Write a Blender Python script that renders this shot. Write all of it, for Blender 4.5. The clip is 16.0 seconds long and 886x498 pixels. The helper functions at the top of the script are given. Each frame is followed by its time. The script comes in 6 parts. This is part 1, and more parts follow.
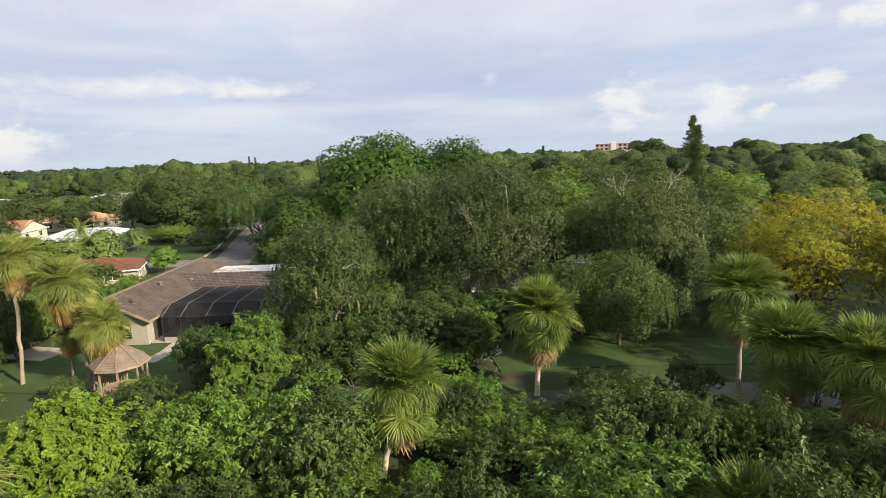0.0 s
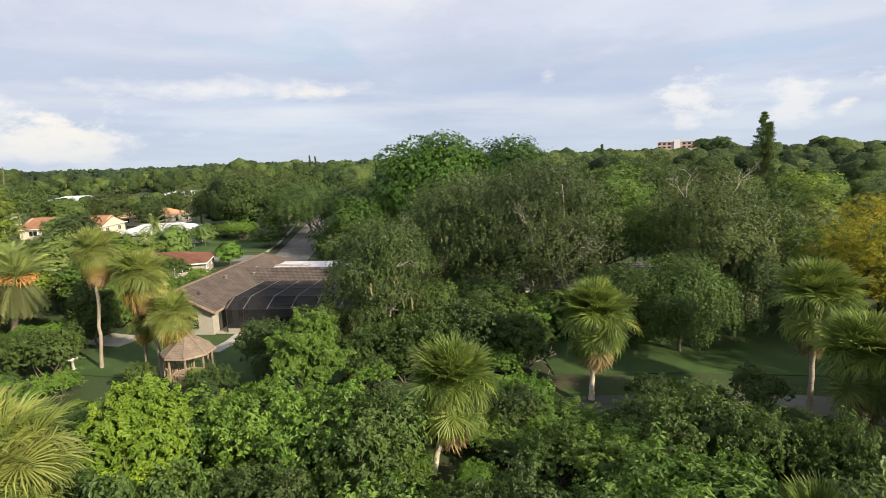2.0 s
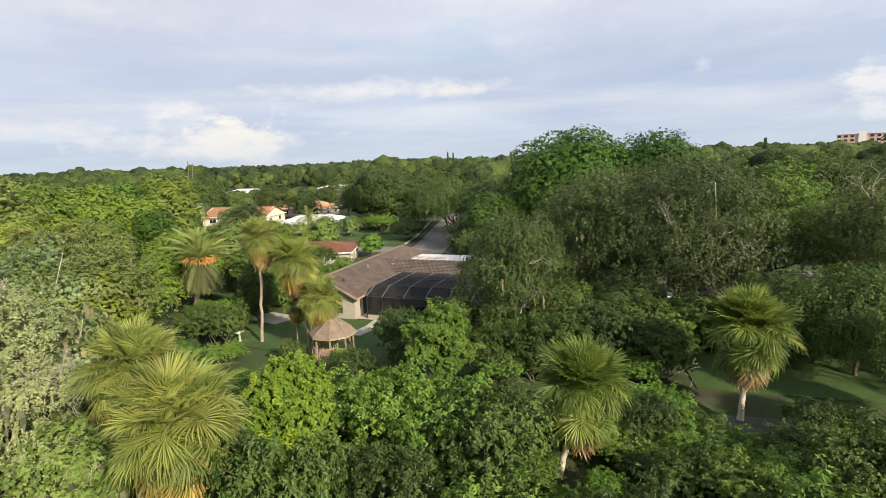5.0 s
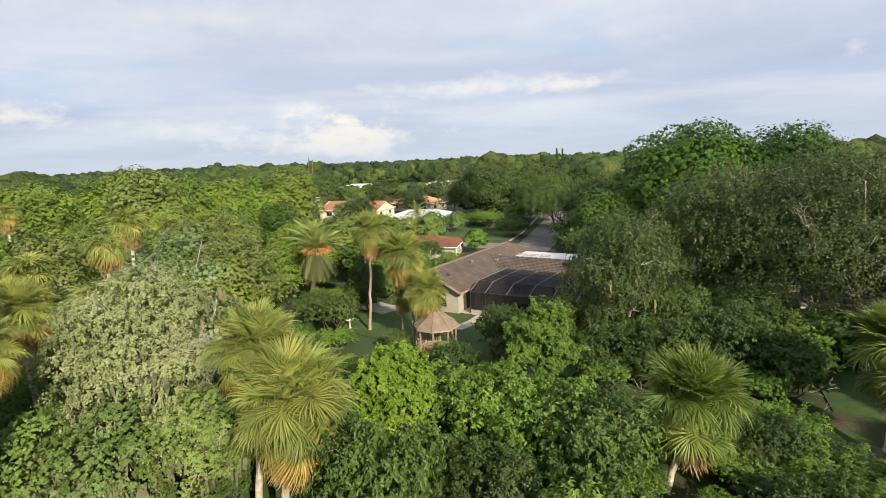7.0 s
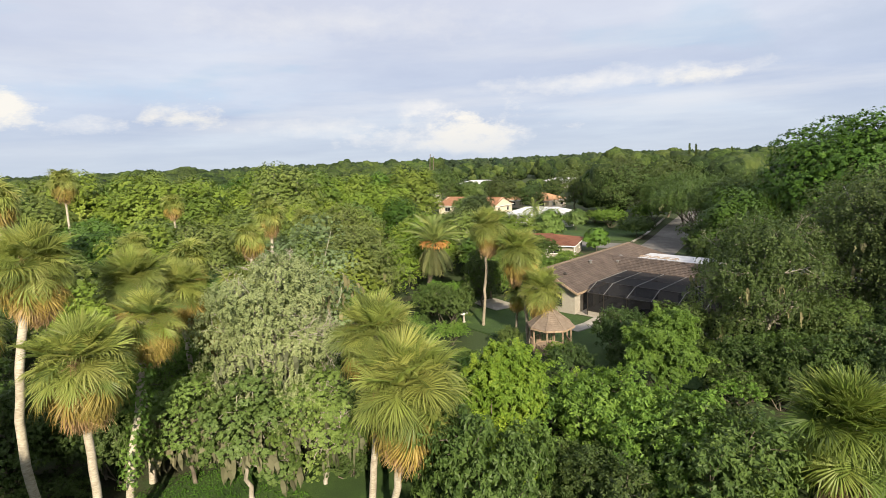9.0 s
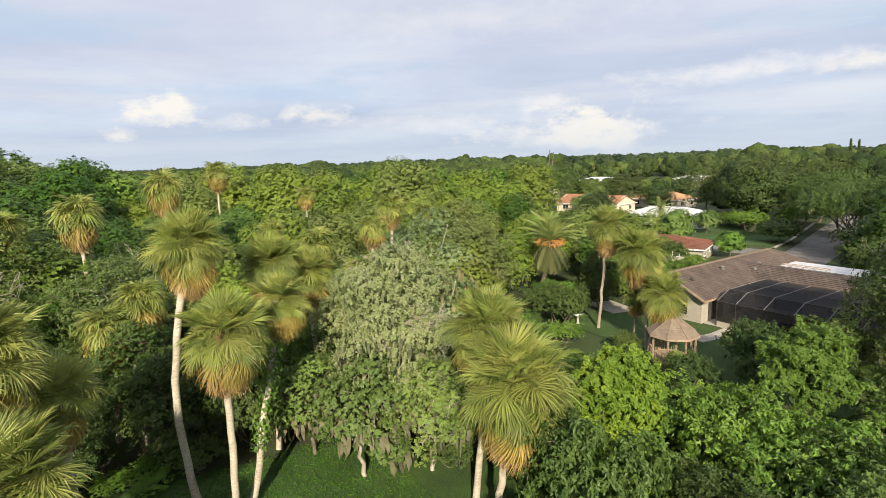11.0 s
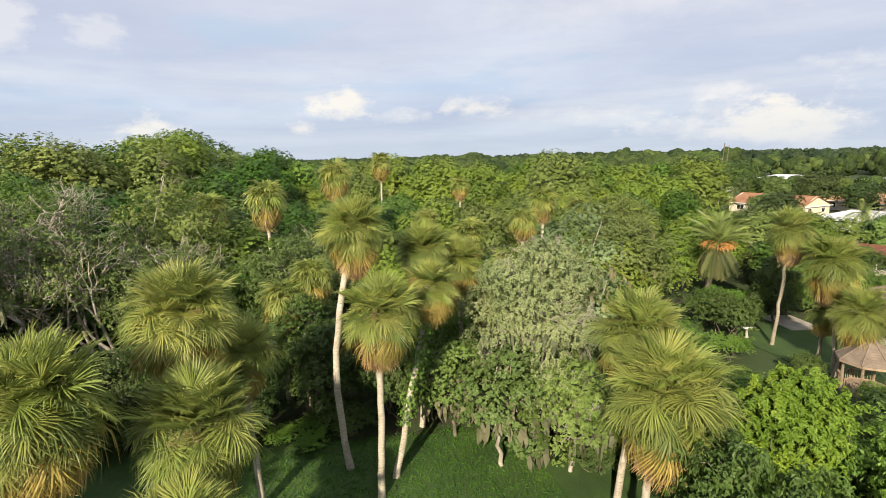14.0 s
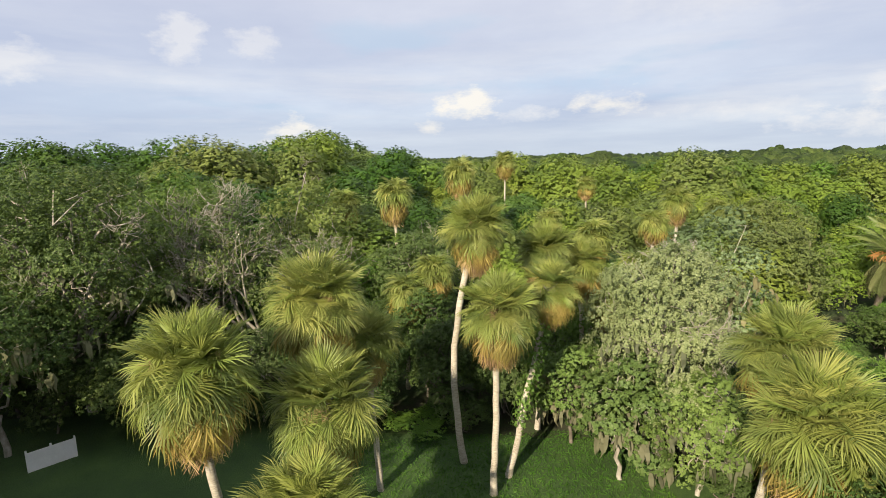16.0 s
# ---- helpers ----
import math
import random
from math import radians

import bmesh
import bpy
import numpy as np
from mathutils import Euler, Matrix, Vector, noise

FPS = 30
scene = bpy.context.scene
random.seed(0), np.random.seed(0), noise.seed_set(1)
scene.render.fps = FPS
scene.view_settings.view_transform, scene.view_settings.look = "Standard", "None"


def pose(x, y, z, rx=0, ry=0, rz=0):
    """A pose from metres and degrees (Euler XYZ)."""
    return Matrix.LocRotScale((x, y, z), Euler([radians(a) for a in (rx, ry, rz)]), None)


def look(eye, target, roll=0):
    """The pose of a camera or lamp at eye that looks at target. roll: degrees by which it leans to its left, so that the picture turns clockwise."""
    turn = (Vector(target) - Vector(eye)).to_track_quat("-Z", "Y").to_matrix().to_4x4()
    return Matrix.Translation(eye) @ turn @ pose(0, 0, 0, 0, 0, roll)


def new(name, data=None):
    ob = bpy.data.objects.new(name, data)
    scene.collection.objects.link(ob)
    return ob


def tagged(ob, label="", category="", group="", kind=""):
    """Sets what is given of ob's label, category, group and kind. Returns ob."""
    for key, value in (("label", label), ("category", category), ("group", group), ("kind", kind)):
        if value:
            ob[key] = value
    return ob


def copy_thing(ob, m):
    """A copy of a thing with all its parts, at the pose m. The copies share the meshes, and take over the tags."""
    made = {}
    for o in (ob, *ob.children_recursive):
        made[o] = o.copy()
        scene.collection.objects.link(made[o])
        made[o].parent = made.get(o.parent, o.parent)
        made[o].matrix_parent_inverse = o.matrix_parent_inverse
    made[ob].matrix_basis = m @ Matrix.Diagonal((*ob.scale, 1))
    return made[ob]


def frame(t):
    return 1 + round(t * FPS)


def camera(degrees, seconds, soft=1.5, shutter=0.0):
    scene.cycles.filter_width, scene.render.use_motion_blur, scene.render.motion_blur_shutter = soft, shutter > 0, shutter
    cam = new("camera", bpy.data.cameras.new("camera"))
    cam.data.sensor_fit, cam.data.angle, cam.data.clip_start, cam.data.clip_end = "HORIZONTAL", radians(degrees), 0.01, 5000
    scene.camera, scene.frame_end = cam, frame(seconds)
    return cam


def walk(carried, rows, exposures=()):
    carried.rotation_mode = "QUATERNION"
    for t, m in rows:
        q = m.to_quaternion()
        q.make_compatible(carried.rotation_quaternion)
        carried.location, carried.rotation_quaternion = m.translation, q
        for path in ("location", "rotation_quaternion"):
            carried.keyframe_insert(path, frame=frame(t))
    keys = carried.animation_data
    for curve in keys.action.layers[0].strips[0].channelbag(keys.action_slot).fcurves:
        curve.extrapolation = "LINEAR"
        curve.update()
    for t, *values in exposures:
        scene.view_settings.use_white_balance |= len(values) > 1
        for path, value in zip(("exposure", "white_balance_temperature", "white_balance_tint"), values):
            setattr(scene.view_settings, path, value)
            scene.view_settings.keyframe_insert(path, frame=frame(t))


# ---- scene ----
cam = camera(79.02, 16.0, 0.6)
PATH = [
    (0.0, pose(0.0, 0.0, 17.0, 80.12, 1.92, 0.00)),
    (0.5, pose(0.0, 0.0, 17.0, 80.17, 2.05, 1.67)),
    (1.0, pose(0.0, 0.0, 17.0, 80.18, 1.96, 3.12)),
    (1.5, pose(0.0, 0.0, 17.0, 80.20, 2.01, 4.43)),
    (2.0, pose(0.0, 0.0, 17.0, 80.21, 1.97, 5.83)),
    (2.5, pose(0.0, 0.0, 17.0, 80.23, 2.03, 7.36)),
    (3.0, pose(0.0, 0.0, 17.0, 80.28, 1.98, 9.61)),
    (3.5, pose(0.0, 0.0, 17.0, 80.31, 1.92, 12.28)),
    (6.0, pose(0.0, 0.0, 17.0, 80.32, 2.39, 25.59)),
    (6.5, pose(0.0, 0.0, 17.0, 80.31, 2.34, 28.53)),
    (7.0, pose(0.0, 0.0, 17.0, 80.38, 2.31, 31.39)),
    (7.5, pose(0.0, 0.0, 17.0, 80.41, 2.43, 34.35)),
    (8.0, pose(0.0, 0.0, 17.0, 80.42, 2.39, 37.52)),
    (8.5, pose(0.0, 0.0, 17.0, 80.49, 2.40, 40.59)),
    (9.0, pose(0.0, 0.0, 17.0, 80.52, 2.37, 43.90)),
    (11.5, pose(0.0, 0.0, 17.0, 80.51, 1.72, 59.64)),
    (12.0, pose(0.0, 0.0, 17.0, 80.49, 1.49, 63.12)),
    (12.5, pose(0.0, 0.0, 17.0, 80.48, 1.52, 66.11)),
    (13.0, pose(0.0, 0.0, 17.0, 80.38, 1.47, 68.20)),
    (13.5, pose(0.0, 0.0, 17.0, 80.30, 1.38, 70.22)),
    (14.0, pose(0.0, 0.0, 17.0, 80.20, 1.33, 72.49)),
    (14.5, pose(0.0, 0.0, 17.0, 80.08, 1.33, 75.02)),
    (15.0, pose(0.0, 0.0, 17.0, 80.13, 1.29, 78.08)),
    (15.5, pose(0.0, 0.0, 17.0, 80.22, 1.27, 81.73)),
    (16.0, pose(0.0, 0.0, 17.0, 80.36, 1.36, 85.53)),
]
walk(cam, PATH, [(0.0, 0.72), (16.0, 0.72)])

# ---- sky, sun ----
SUN_FROM = Vector((0.84, -0.54, 0.0)).normalized()   # level direction towards the sun
SUN_UP = radians(26)
sun_vec = SUN_FROM * math.cos(SUN_UP) + Vector((0, 0, math.sin(SUN_UP)))
sun_data = bpy.data.lights.new("sun", "SUN")
sun_data.energy, sun_data.angle, sun_data.color = 5.0, radians(0.8), (1.0, 0.86, 0.64)
sun_ob = new("sun", sun_data)
sun_ob.matrix_world = look(sun_vec * 300, (0, 0, 0))


class Nodes:
    """A short hand for node trees."""

    def __init__(self, tree):
        self.tree = tree
        tree.nodes.clear()

    def add(self, kind, ins=None):
        n = self.tree.nodes.new(kind)
        for k, v in (ins or {}).items():
            if isinstance(v, bpy.types.NodeSocket):
                self.tree.links.new(v, n.inputs[k])
            else:
                n.inputs[k].default_value = v
        return n

    def math(self, op, a, b=0.0, clamp=False):
        n = self.add("ShaderNodeMath", {0: a, 1: b})
        n.operation, n.use_clamp = op, clamp
        return n.outputs[0]

    def mix(self, f, a, b, blend="MIX"):
        n = self.tree.nodes.new("ShaderNodeMix")
        n.data_type, n.blend_type = "RGBA", blend
        for k, v in ((0, f), (6, a), (7, b)):
            if isinstance(v, bpy.types.NodeSocket):
                self.tree.links.new(v, n.inputs[k])
            else:
                n.inputs[k].default_value = v
        return n.outputs[2]

    def ramp(self, f, stops):
        n = self.add("ShaderNodeValToRGB", {0: f})
        e = n.color_ramp.elements
        while len(e) < len(stops):
            e.new(0.5)
        for s, (p, c) in zip(e, stops):
            s.position, s.color = p, (*c, 1)
        return n.outputs[0]

    def noise(self, vec, scale, detail=4, rough=0.55):
        return self.add("ShaderNodeTexNoise", {"Vector": vec, "Scale": scale, "Detail": detail, "Roughness": rough}).outputs[0]


def sky():
    world = bpy.data.worlds.new("sky")
    scene.world = world
    world.use_nodes = True
    w = Nodes(world.node_tree)
    tc = w.add("ShaderNodeTexCoord").outputs["Generated"]
    sky_node = w.add("ShaderNodeTexSky")
    sky_node.sky_type, sky_node.sun_disc = "NISHITA", False
    sky_node.sun_elevation, sky_node.sun_rotation = SUN_UP, math.atan2(SUN_FROM.x, SUN_FROM.y)
    sky_node.air_density, sky_node.dust_density, sky_node.ozone_density = 1.0, 1.5, 1.5
    nish = sky_node.outputs[0]
    blue = w.mix(1.0, nish, (0.115, 0.112, 0.105, 1), "MULTIPLY")
    sep = w.add("ShaderNodeSeparateXYZ", {0: tc})
    x, y, z = sep.outputs
    zc = w.math("ADD", w.math("MAXIMUM", z, 0.0), 0.09)
    azi = w.math("ARCTAN2", x, y)

    def grey(v):
        return (v, v, v)

    # the underside of a broken layer of cloud: a soft tone by height, wide streaks, a few blue gaps
    base = w.ramp(z, [(0.0, (0.60, 0.68, 0.80)), (0.10, (0.58, 0.66, 0.82)), (0.26, (0.67, 0.71, 0.84)), (0.5, (0.76, 0.78, 0.87))])
    flat = w.add("ShaderNodeCombineXYZ", {0: w.math("DIVIDE", x, zc), 1: w.math("DIVIDE", y, zc), 2: 0.7}).outputs[0]
    big = w.noise(flat, 0.45, 6, 0.55)
    col = w.mix(1.0, base, w.ramp(big, [(0.32, (0.86, 0.88, 0.93)), (0.5, grey(1.0)), (0.66, (1.17, 1.15, 1.09))]), "MULTIPLY")
    gap = w.ramp(w.noise(flat, 0.8, 4, 0.5), [(0.60, grey(0)), (0.70, grey(0.6))])
    col = w.mix(w.math("MULTIPLY", gap, w.ramp(z, [(0.04, grey(0)), (0.12, grey(1)), (0.35, grey(0.5))])), col, (0.50, 0.66, 0.84, 1))
    # long pale streaks between five and fifteen degrees up
    low = w.add("ShaderNodeCombineXYZ", {0: w.math("MULTIPLY", azi, 1.7), 1: w.math("MULTIPLY", z, 15.0), 2: 3.9}).outputs[0]
    streak = w.ramp(w.noise(low, 1.25, 6, 0.56), [(0.48, grey(0)), (0.70, grey(0.75))])
    belt = w.ramp(z, [(0.02, grey(0.2)), (0.07, grey(0.8)), (0.15, grey(0.7)), (0.24, grey(0.1))])
    col = w.mix(w.math("MULTIPLY", streak, belt), col, (0.86, 0.87, 0.90, 1))
    # single clouds: bearing to the west of north, height, half width, half height (degrees), how ragged, tone, strength
    warp = w.add("ShaderNodeCombineXYZ", {0: w.math("MULTIPLY", azi, 11.0), 1: w.math("MULTIPLY", z, 22.0), 2: 1.3}).outputs[0]
    rag = w.math("SUBTRACT", w.noise(warp, 1.0, 8, 0.62), 0.5)
    rag2 = w.math("SUBTRACT", w.noise(warp, 2.9, 6, 0.65), 0.5)
    white, cream, ash = (0.97, 0.95, 0.93, 1), (1.06, 1.0, 0.89, 1), (0.52, 0.60, 0.75, 1)
    clouds = [
        (2, 9.5, 19, 3.2, 0.8, ash, 0.55), (74, 7.0, 13, 1.2, 0.8, (0.55, 0.71, 0.90, 1), 0.6), (118, 5.5, 13, 3.0, 0.8, (0.56, 0.66, 0.82, 1), 0.6),
        (42, 2.6, 10, 2.6, 1.3, white, 0.85), (41, 2.9, 5, 1.9, 1.5, cream, 0.95), (46, 5.3, 4.5, 1.0, 1.0, white, 0.7), (57, 3.6, 8, 1.1, 1.0, white, 0.75),
        (70, 4.6, 5, 1.3, 1.3, cream, 0.75), (25, 7.0, 13, 1.1, 0.9, white, 0.85), (20, 6.6, 5, 0.9, 1.0, cream, 0.7), (-19, 4.2, 4.5, 1.9, 1.6, white, 0.85), (-26.5, 3.8, 2.8, 1.9, 1.6, white, 0.85),
        (-30, 3.0, 1.2, 0.9, 1.2, cream, 0.9), (-34, 5.2, 3, 1.0, 1.3, white, 0.8), (-39, 12.5, 4, 3.6, 1.5, white, 0.8), (-5, 7.6, 1.2, 1.0, 1.2, white, 0.6), (-33, 11.0, 1.2, 0.8, 1.0, white, 0.7),
        (101, 2.7, 2.6, 2.0, 1.5, cream, 0.95), (82.5, 5.6, 3.6, 1.6, 1.5, cream, 0.9), (86.5, 3.0, 1.5, 0.8, 1.3, cream, 0.8), (76, 4.3, 4.0, 0.9, 1.1, white, 0.7),
        (110, 11.6, 2.4, 2.0, 1.4, white, 0.55), (104, 10.8, 2.6, 1.5, 1.4, white, 0.45), (124, 8.6, 3.5, 1.8, 1.4, white, 0.5), (12, 15.5, 12, 2.2, 0.8, white, 0.5), (52, 13.5, 18, 2.0, 0.8, white, 0.4),
    ]
    for bear, up, half, tall, rough, tone, much in clouds:
        dx = w.math("DIVIDE", w.math("ADD", azi, radians(bear)), radians(half))
        dz = w.math("DIVIDE", w.math("SUBTRACT", z, math.sin(radians(up))), radians(tall))
        dist = w.math("SQRT", w.math("ADD", w.math("MULTIPLY", dx, dx), w.math("MULTIPLY", dz, dz)))
        edge = w.math("SUBTRACT", w.math("ADD", 1.0, w.math("ADD", w.math("MULTIPLY", rag, 2.6 * rough), w.math("MULTIPLY", rag2, 1.1 * rough))), dist)
        f = w.math("MULTIPLY", w.math("MULTIPLY", edge, 1.35 if rough > 1.05 else 1.0, True), much * 0.9, True)
        col = w.mix(f, col, tone)
    haze = w.ramp(z, [(0.0, grey(0.7)), (0.03, grey(0.35)), (0.09, grey(0))])
    col = w.mix(haze, col, (0.62, 0.69, 0.80, 1))
    bg = w.add("ShaderNodeBackground", {0: col, 1: 0.60})
    w.tree.links.new(bg.outputs[0], w.add("ShaderNodeOutputWorld").inputs[0])


sky()

# ---- materials ----
def material(name, build, rough=0.8, metal=0.0):
    """build(nodes, position) gives a colour socket and, if wanted, a height socket for the relief."""
    m = bpy.data.materials.new(name)
    m.use_nodes = True
    n = Nodes(m.node_tree)
    pos = n.add("ShaderNodeTexCoord").outputs["Object"]
    got = build(n, pos)
    col, height, depth = got if isinstance(got, tuple) else (got, None, 0)
    b = n.add("ShaderNodeBsdfPrincipled", {"Base Color": col, "Roughness": rough, "Metallic": metal})
    if height is not None:
        bump = n.add("ShaderNodeBump", {"Height": height, "Strength": 0.8, "Distance": depth})
        n.tree.links.new(bump.outputs[0], b.inputs["Normal"])
    n.tree.links.new(b.outputs[0], n.add("ShaderNodeOutputMaterial").inputs[0])
    return m


def plain(name, c1, c2, scale=3.0, rough=0.8, metal=0.0, depth=0.004):
    """Two shades mixed by coarse and fine mottling."""
    def build(n, pos):
        a = n.noise(pos, scale, 6, 0.6)
        b = n.noise(pos, scale * 9, 3, 0.6)
        f = n.math("ADD", n.math("MULTIPLY", a, 0.7), n.math("MULTIPLY", b, 0.3))
        return n.ramp(f, [(0.35, c1), (0.65, c2)]), b, depth
    return material(name, build, rough, metal)


def leaf_mat(name, dark, mid, light, thin=0.28, rough=0.5, by_object=False, patch=0.35, cells=0, each_leaf=0.3):
    """Leaves: a shade for each leaf, patches over the crown, light shining through."""
    m = bpy.data.materials.new(name)
    m.use_nodes = True
    n = Nodes(m.node_tree)
    rnd = n.add("ShaderNodeObjectInfo").outputs["Random"] if by_object else n.add("ShaderNodeNewGeometry").outputs["Random Per Island"]
    pos = n.add("ShaderNodeNewGeometry").outputs["Position"]
    blot = n.noise(pos, patch, 3, 0.6)
    f = n.math("ADD", n.math("MULTIPLY", rnd, each_leaf), n.math("MULTIPLY", n.math("SUBTRACT", blot, 0.5 - (0.7 - each_leaf) * 0.5 - 0.15), 1.0), True)
    col = n.ramp(f, [(0.12, dark), (0.5, mid), (0.9, light)])
    if cells:
        flat = n.add("ShaderNodeMapping", {"Vector": pos, "Scale": (1, 1, 0)}).outputs[0]
        each = n.add("ShaderNodeSeparateColor", {0: n.add("ShaderNodeTexVoronoi", {"Vector": flat, "Scale": cells}).outputs["Color"]}).outputs[0]
    else:
        each = n.add("ShaderNodeObjectInfo").outputs["Random"]
    hue = n.ramp(each, [(0.0, (0.72, 0.80, 0.70)), (0.35, (1.03, 0.92, 0.78)), (0.6, (0.98, 1.06, 0.74)), (1.0, (1.3, 1.16, 0.88))])
    col = n.mix(1.0, col, hue, "MULTIPLY")
    b = n.add("ShaderNodeBsdfPrincipled", {"Base Color": col, "Roughness": rough, "Specular IOR Level": 0.28})
    tr = n.add("ShaderNodeBsdfTranslucent", {"Color": n.mix(0.5, col, (light[0] * 1.1, light[1] * 1.1, light[2] * 0.6, 1))})
    mixed = n.add("ShaderNodeMixShader", {0: thin, 1: b.outputs[0], 2: tr.outputs[0]})
    n.tree.links.new(mixed.outputs[0], n.add("ShaderNodeOutputMaterial").inputs[0])
    return m


LEAF_OAK = leaf_mat("oak_leaves", (0.028, 0.050, 0.019), (0.064, 0.100, 0.035), (0.138, 0.178, 0.076))
LEAF_GREY = leaf_mat("grey_oak_leaves", (0.13, 0.185, 0.09), (0.27, 0.345, 0.18), (0.48, 0.555, 0.36))
LEAF_WOOD = leaf_mat("wood_leaves", (0.08, 0.135, 0.026), (0.18, 0.26, 0.052), (0.30, 0.38, 0.10), each_leaf=0.2)
LEAF_SAGE = leaf_mat("sage_oak_leaves", (0.062, 0.102, 0.034), (0.15, 0.208, 0.068), (0.27, 0.325, 0.13))
LEAF_MID = leaf_mat("mid_green_leaves", (0.054, 0.100, 0.031), (0.125, 0.205, 0.064), (0.225, 0.325, 0.12))
LEAF_DARK = leaf_mat("dark_leaves", (0.036, 0.064, 0.025), (0.070, 0.118, 0.039), (0.14, 0.205, 0.068))
LEAF_BRIGHT = leaf_mat("bright_leaves", (0.046, 0.102, 0.022), (0.118, 0.215, 0.046), (0.235, 0.365, 0.09))
LEAF_FICUS = leaf_mat("dense_dark_green_leaves", (0.030, 0.07, 0.016), (0.060, 0.132, 0.024), (0.115, 0.21, 0.04))
LEAF_LIME = leaf_mat("lime_leaves", (0.075, 0.15, 0.02), (0.17, 0.29, 0.04), (0.34, 0.43, 0.065))
LEAF_YELLOW = leaf_mat("yellowing_leaves", (0.09, 0.15, 0.022), (0.22, 0.26, 0.03), (0.54, 0.43, 0.035))
LEAF_FAR = leaf_mat("far_leaves", (0.038, 0.07, 0.02), (0.095, 0.145, 0.036), (0.185, 0.24, 0.075), patch=0.06, cells=0.085, each_leaf=0.2)


def crown_mat(name, dark, mid, light):
    """Whole crowns far off: a shade for each lump and each tree, fine leafy mottling and relief."""
    m = bpy.data.materials.new(name)
    m.use_nodes = True
    n = Nodes(m.node_tree)
    geo = n.add("ShaderNodeNewGeometry")
    pos = geo.outputs["Position"]
    fine = n.noise(pos, 0.9, 5, 0.7)
    flat = n.add("ShaderNodeMapping", {"Vector": pos, "Scale": (1, 1, 0)}).outputs[0]
    each = n.add("ShaderNodeSeparateColor", {0: n.add("ShaderNodeTexVoronoi", {"Vector": flat, "Scale": 0.11}).outputs["Color"]}).outputs[0]
    f = n.math("ADD", n.math("MULTIPLY", fine, 0.9), n.math("MULTIPLY", n.math("ADD", each, geo.outputs["Random Per Island"]), 0.22))
    col = n.ramp(f, [(0.38, dark), (0.64, mid), (0.95, light)])
    col = n.mix(1.0, col, n.ramp(each, [(0.0, (0.75, 0.86, 0.80)), (0.4, (1.0, 0.94, 0.80)), (0.7, (0.95, 1.05, 0.75)), (1.0, (1.2, 1.12, 0.9))]), "MULTIPLY")
    b = n.add("ShaderNodeBsdfPrincipled", {"Base Color": col, "Roughness": 0.8, "Specular IOR Level": 0.15})
    bump = n.add("ShaderNodeBump", {"Height": n.noise(pos, 0.6, 5, 0.7), "Strength": 1.0, "Distance": 1.6})
    n.tree.links.new(bump.outputs[0], b.inputs["Normal"])
    n.tree.links.new(b.outputs[0], n.add("ShaderNodeOutputMaterial").inputs[0])
    return m


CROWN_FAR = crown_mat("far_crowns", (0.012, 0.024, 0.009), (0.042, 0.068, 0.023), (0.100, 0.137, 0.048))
# distance haze and cloud shade put into the crown colour: darker, bluer
CROWN_HAZED = crown_mat("farthest_crowns", (0.010, 0.021, 0.013), (0.030, 0.050, 0.028), (0.066, 0.092, 0.050))
FROND = leaf_mat("green_frond", (0.118, 0.163, 0.048), (0.218, 0.268, 0.086), (0.38, 0.415, 0.18), 0.32, 0.45, True)
FROND_YELLOW = leaf_mat("yellowing_frond", (0.20, 0.17, 0.055), (0.30, 0.245, 0.085), (0.42, 0.355, 0.155), 0.3, 0.5, True)
FROND_DEAD = leaf_mat("dead_frond", (0.25, 0.165, 0.105), (0.40, 0.285, 0.195), (0.58, 0.455, 0.34), 0.2, 0.75, True)
FROND_DULL = leaf_mat("dull_green_frond", (0.07, 0.115, 0.03), (0.135, 0.195, 0.05), (0.25, 0.305, 0.10), 0.3, 0.45, True)
FROND_DEAD_GREY = leaf_mat("grey_dead_frond", (0.13, 0.095, 0.065), (0.27, 0.20, 0.14), (0.44, 0.35, 0.26), 0.15, 0.8, True)
FROND_FEATHER = leaf_mat("feather_frond", (0.085, 0.125, 0.045), (0.165, 0.22, 0.085), (0.28, 0.33, 0.145), 0.25, 0.45, True)
FROND_OLD_FEATHER = leaf_mat("old_feather_frond", (0.07, 0.085, 0.04), (0.125, 0.145, 0.07), (0.21, 0.225, 0.125), 0.2, 0.6, True)
MOSS = leaf_mat("hanging_moss", (0.11, 0.115, 0.08), (0.18, 0.185, 0.13), (0.27, 0.275, 0.20), 0.2, 0.9)
GRASS_BLADE = leaf_mat("grass_blades", (0.03, 0.07, 0.014), (0.055, 0.13, 0.022), (0.10, 0.20, 0.035), 0.25, 0.55)


def bark_build(c1, c2, c3, ring):
    def build(n, pos):
        sep = n.add("ShaderNodeMapping", {"Vector": pos, "Scale": (1, 1, ring)}).outputs[0]
        a = n.noise(sep, 5.0, 6, 0.65)
        b = n.noise(pos, 0.9, 3, 0.6)
        col = n.ramp(n.math("ADD", n.math("MULTIPLY", a, 0.6), n.math("MULTIPLY", b, 0.4)), [(0.33, c1), (0.5, c2), (0.66, c3)])
        return col, a, 0.03
    return build


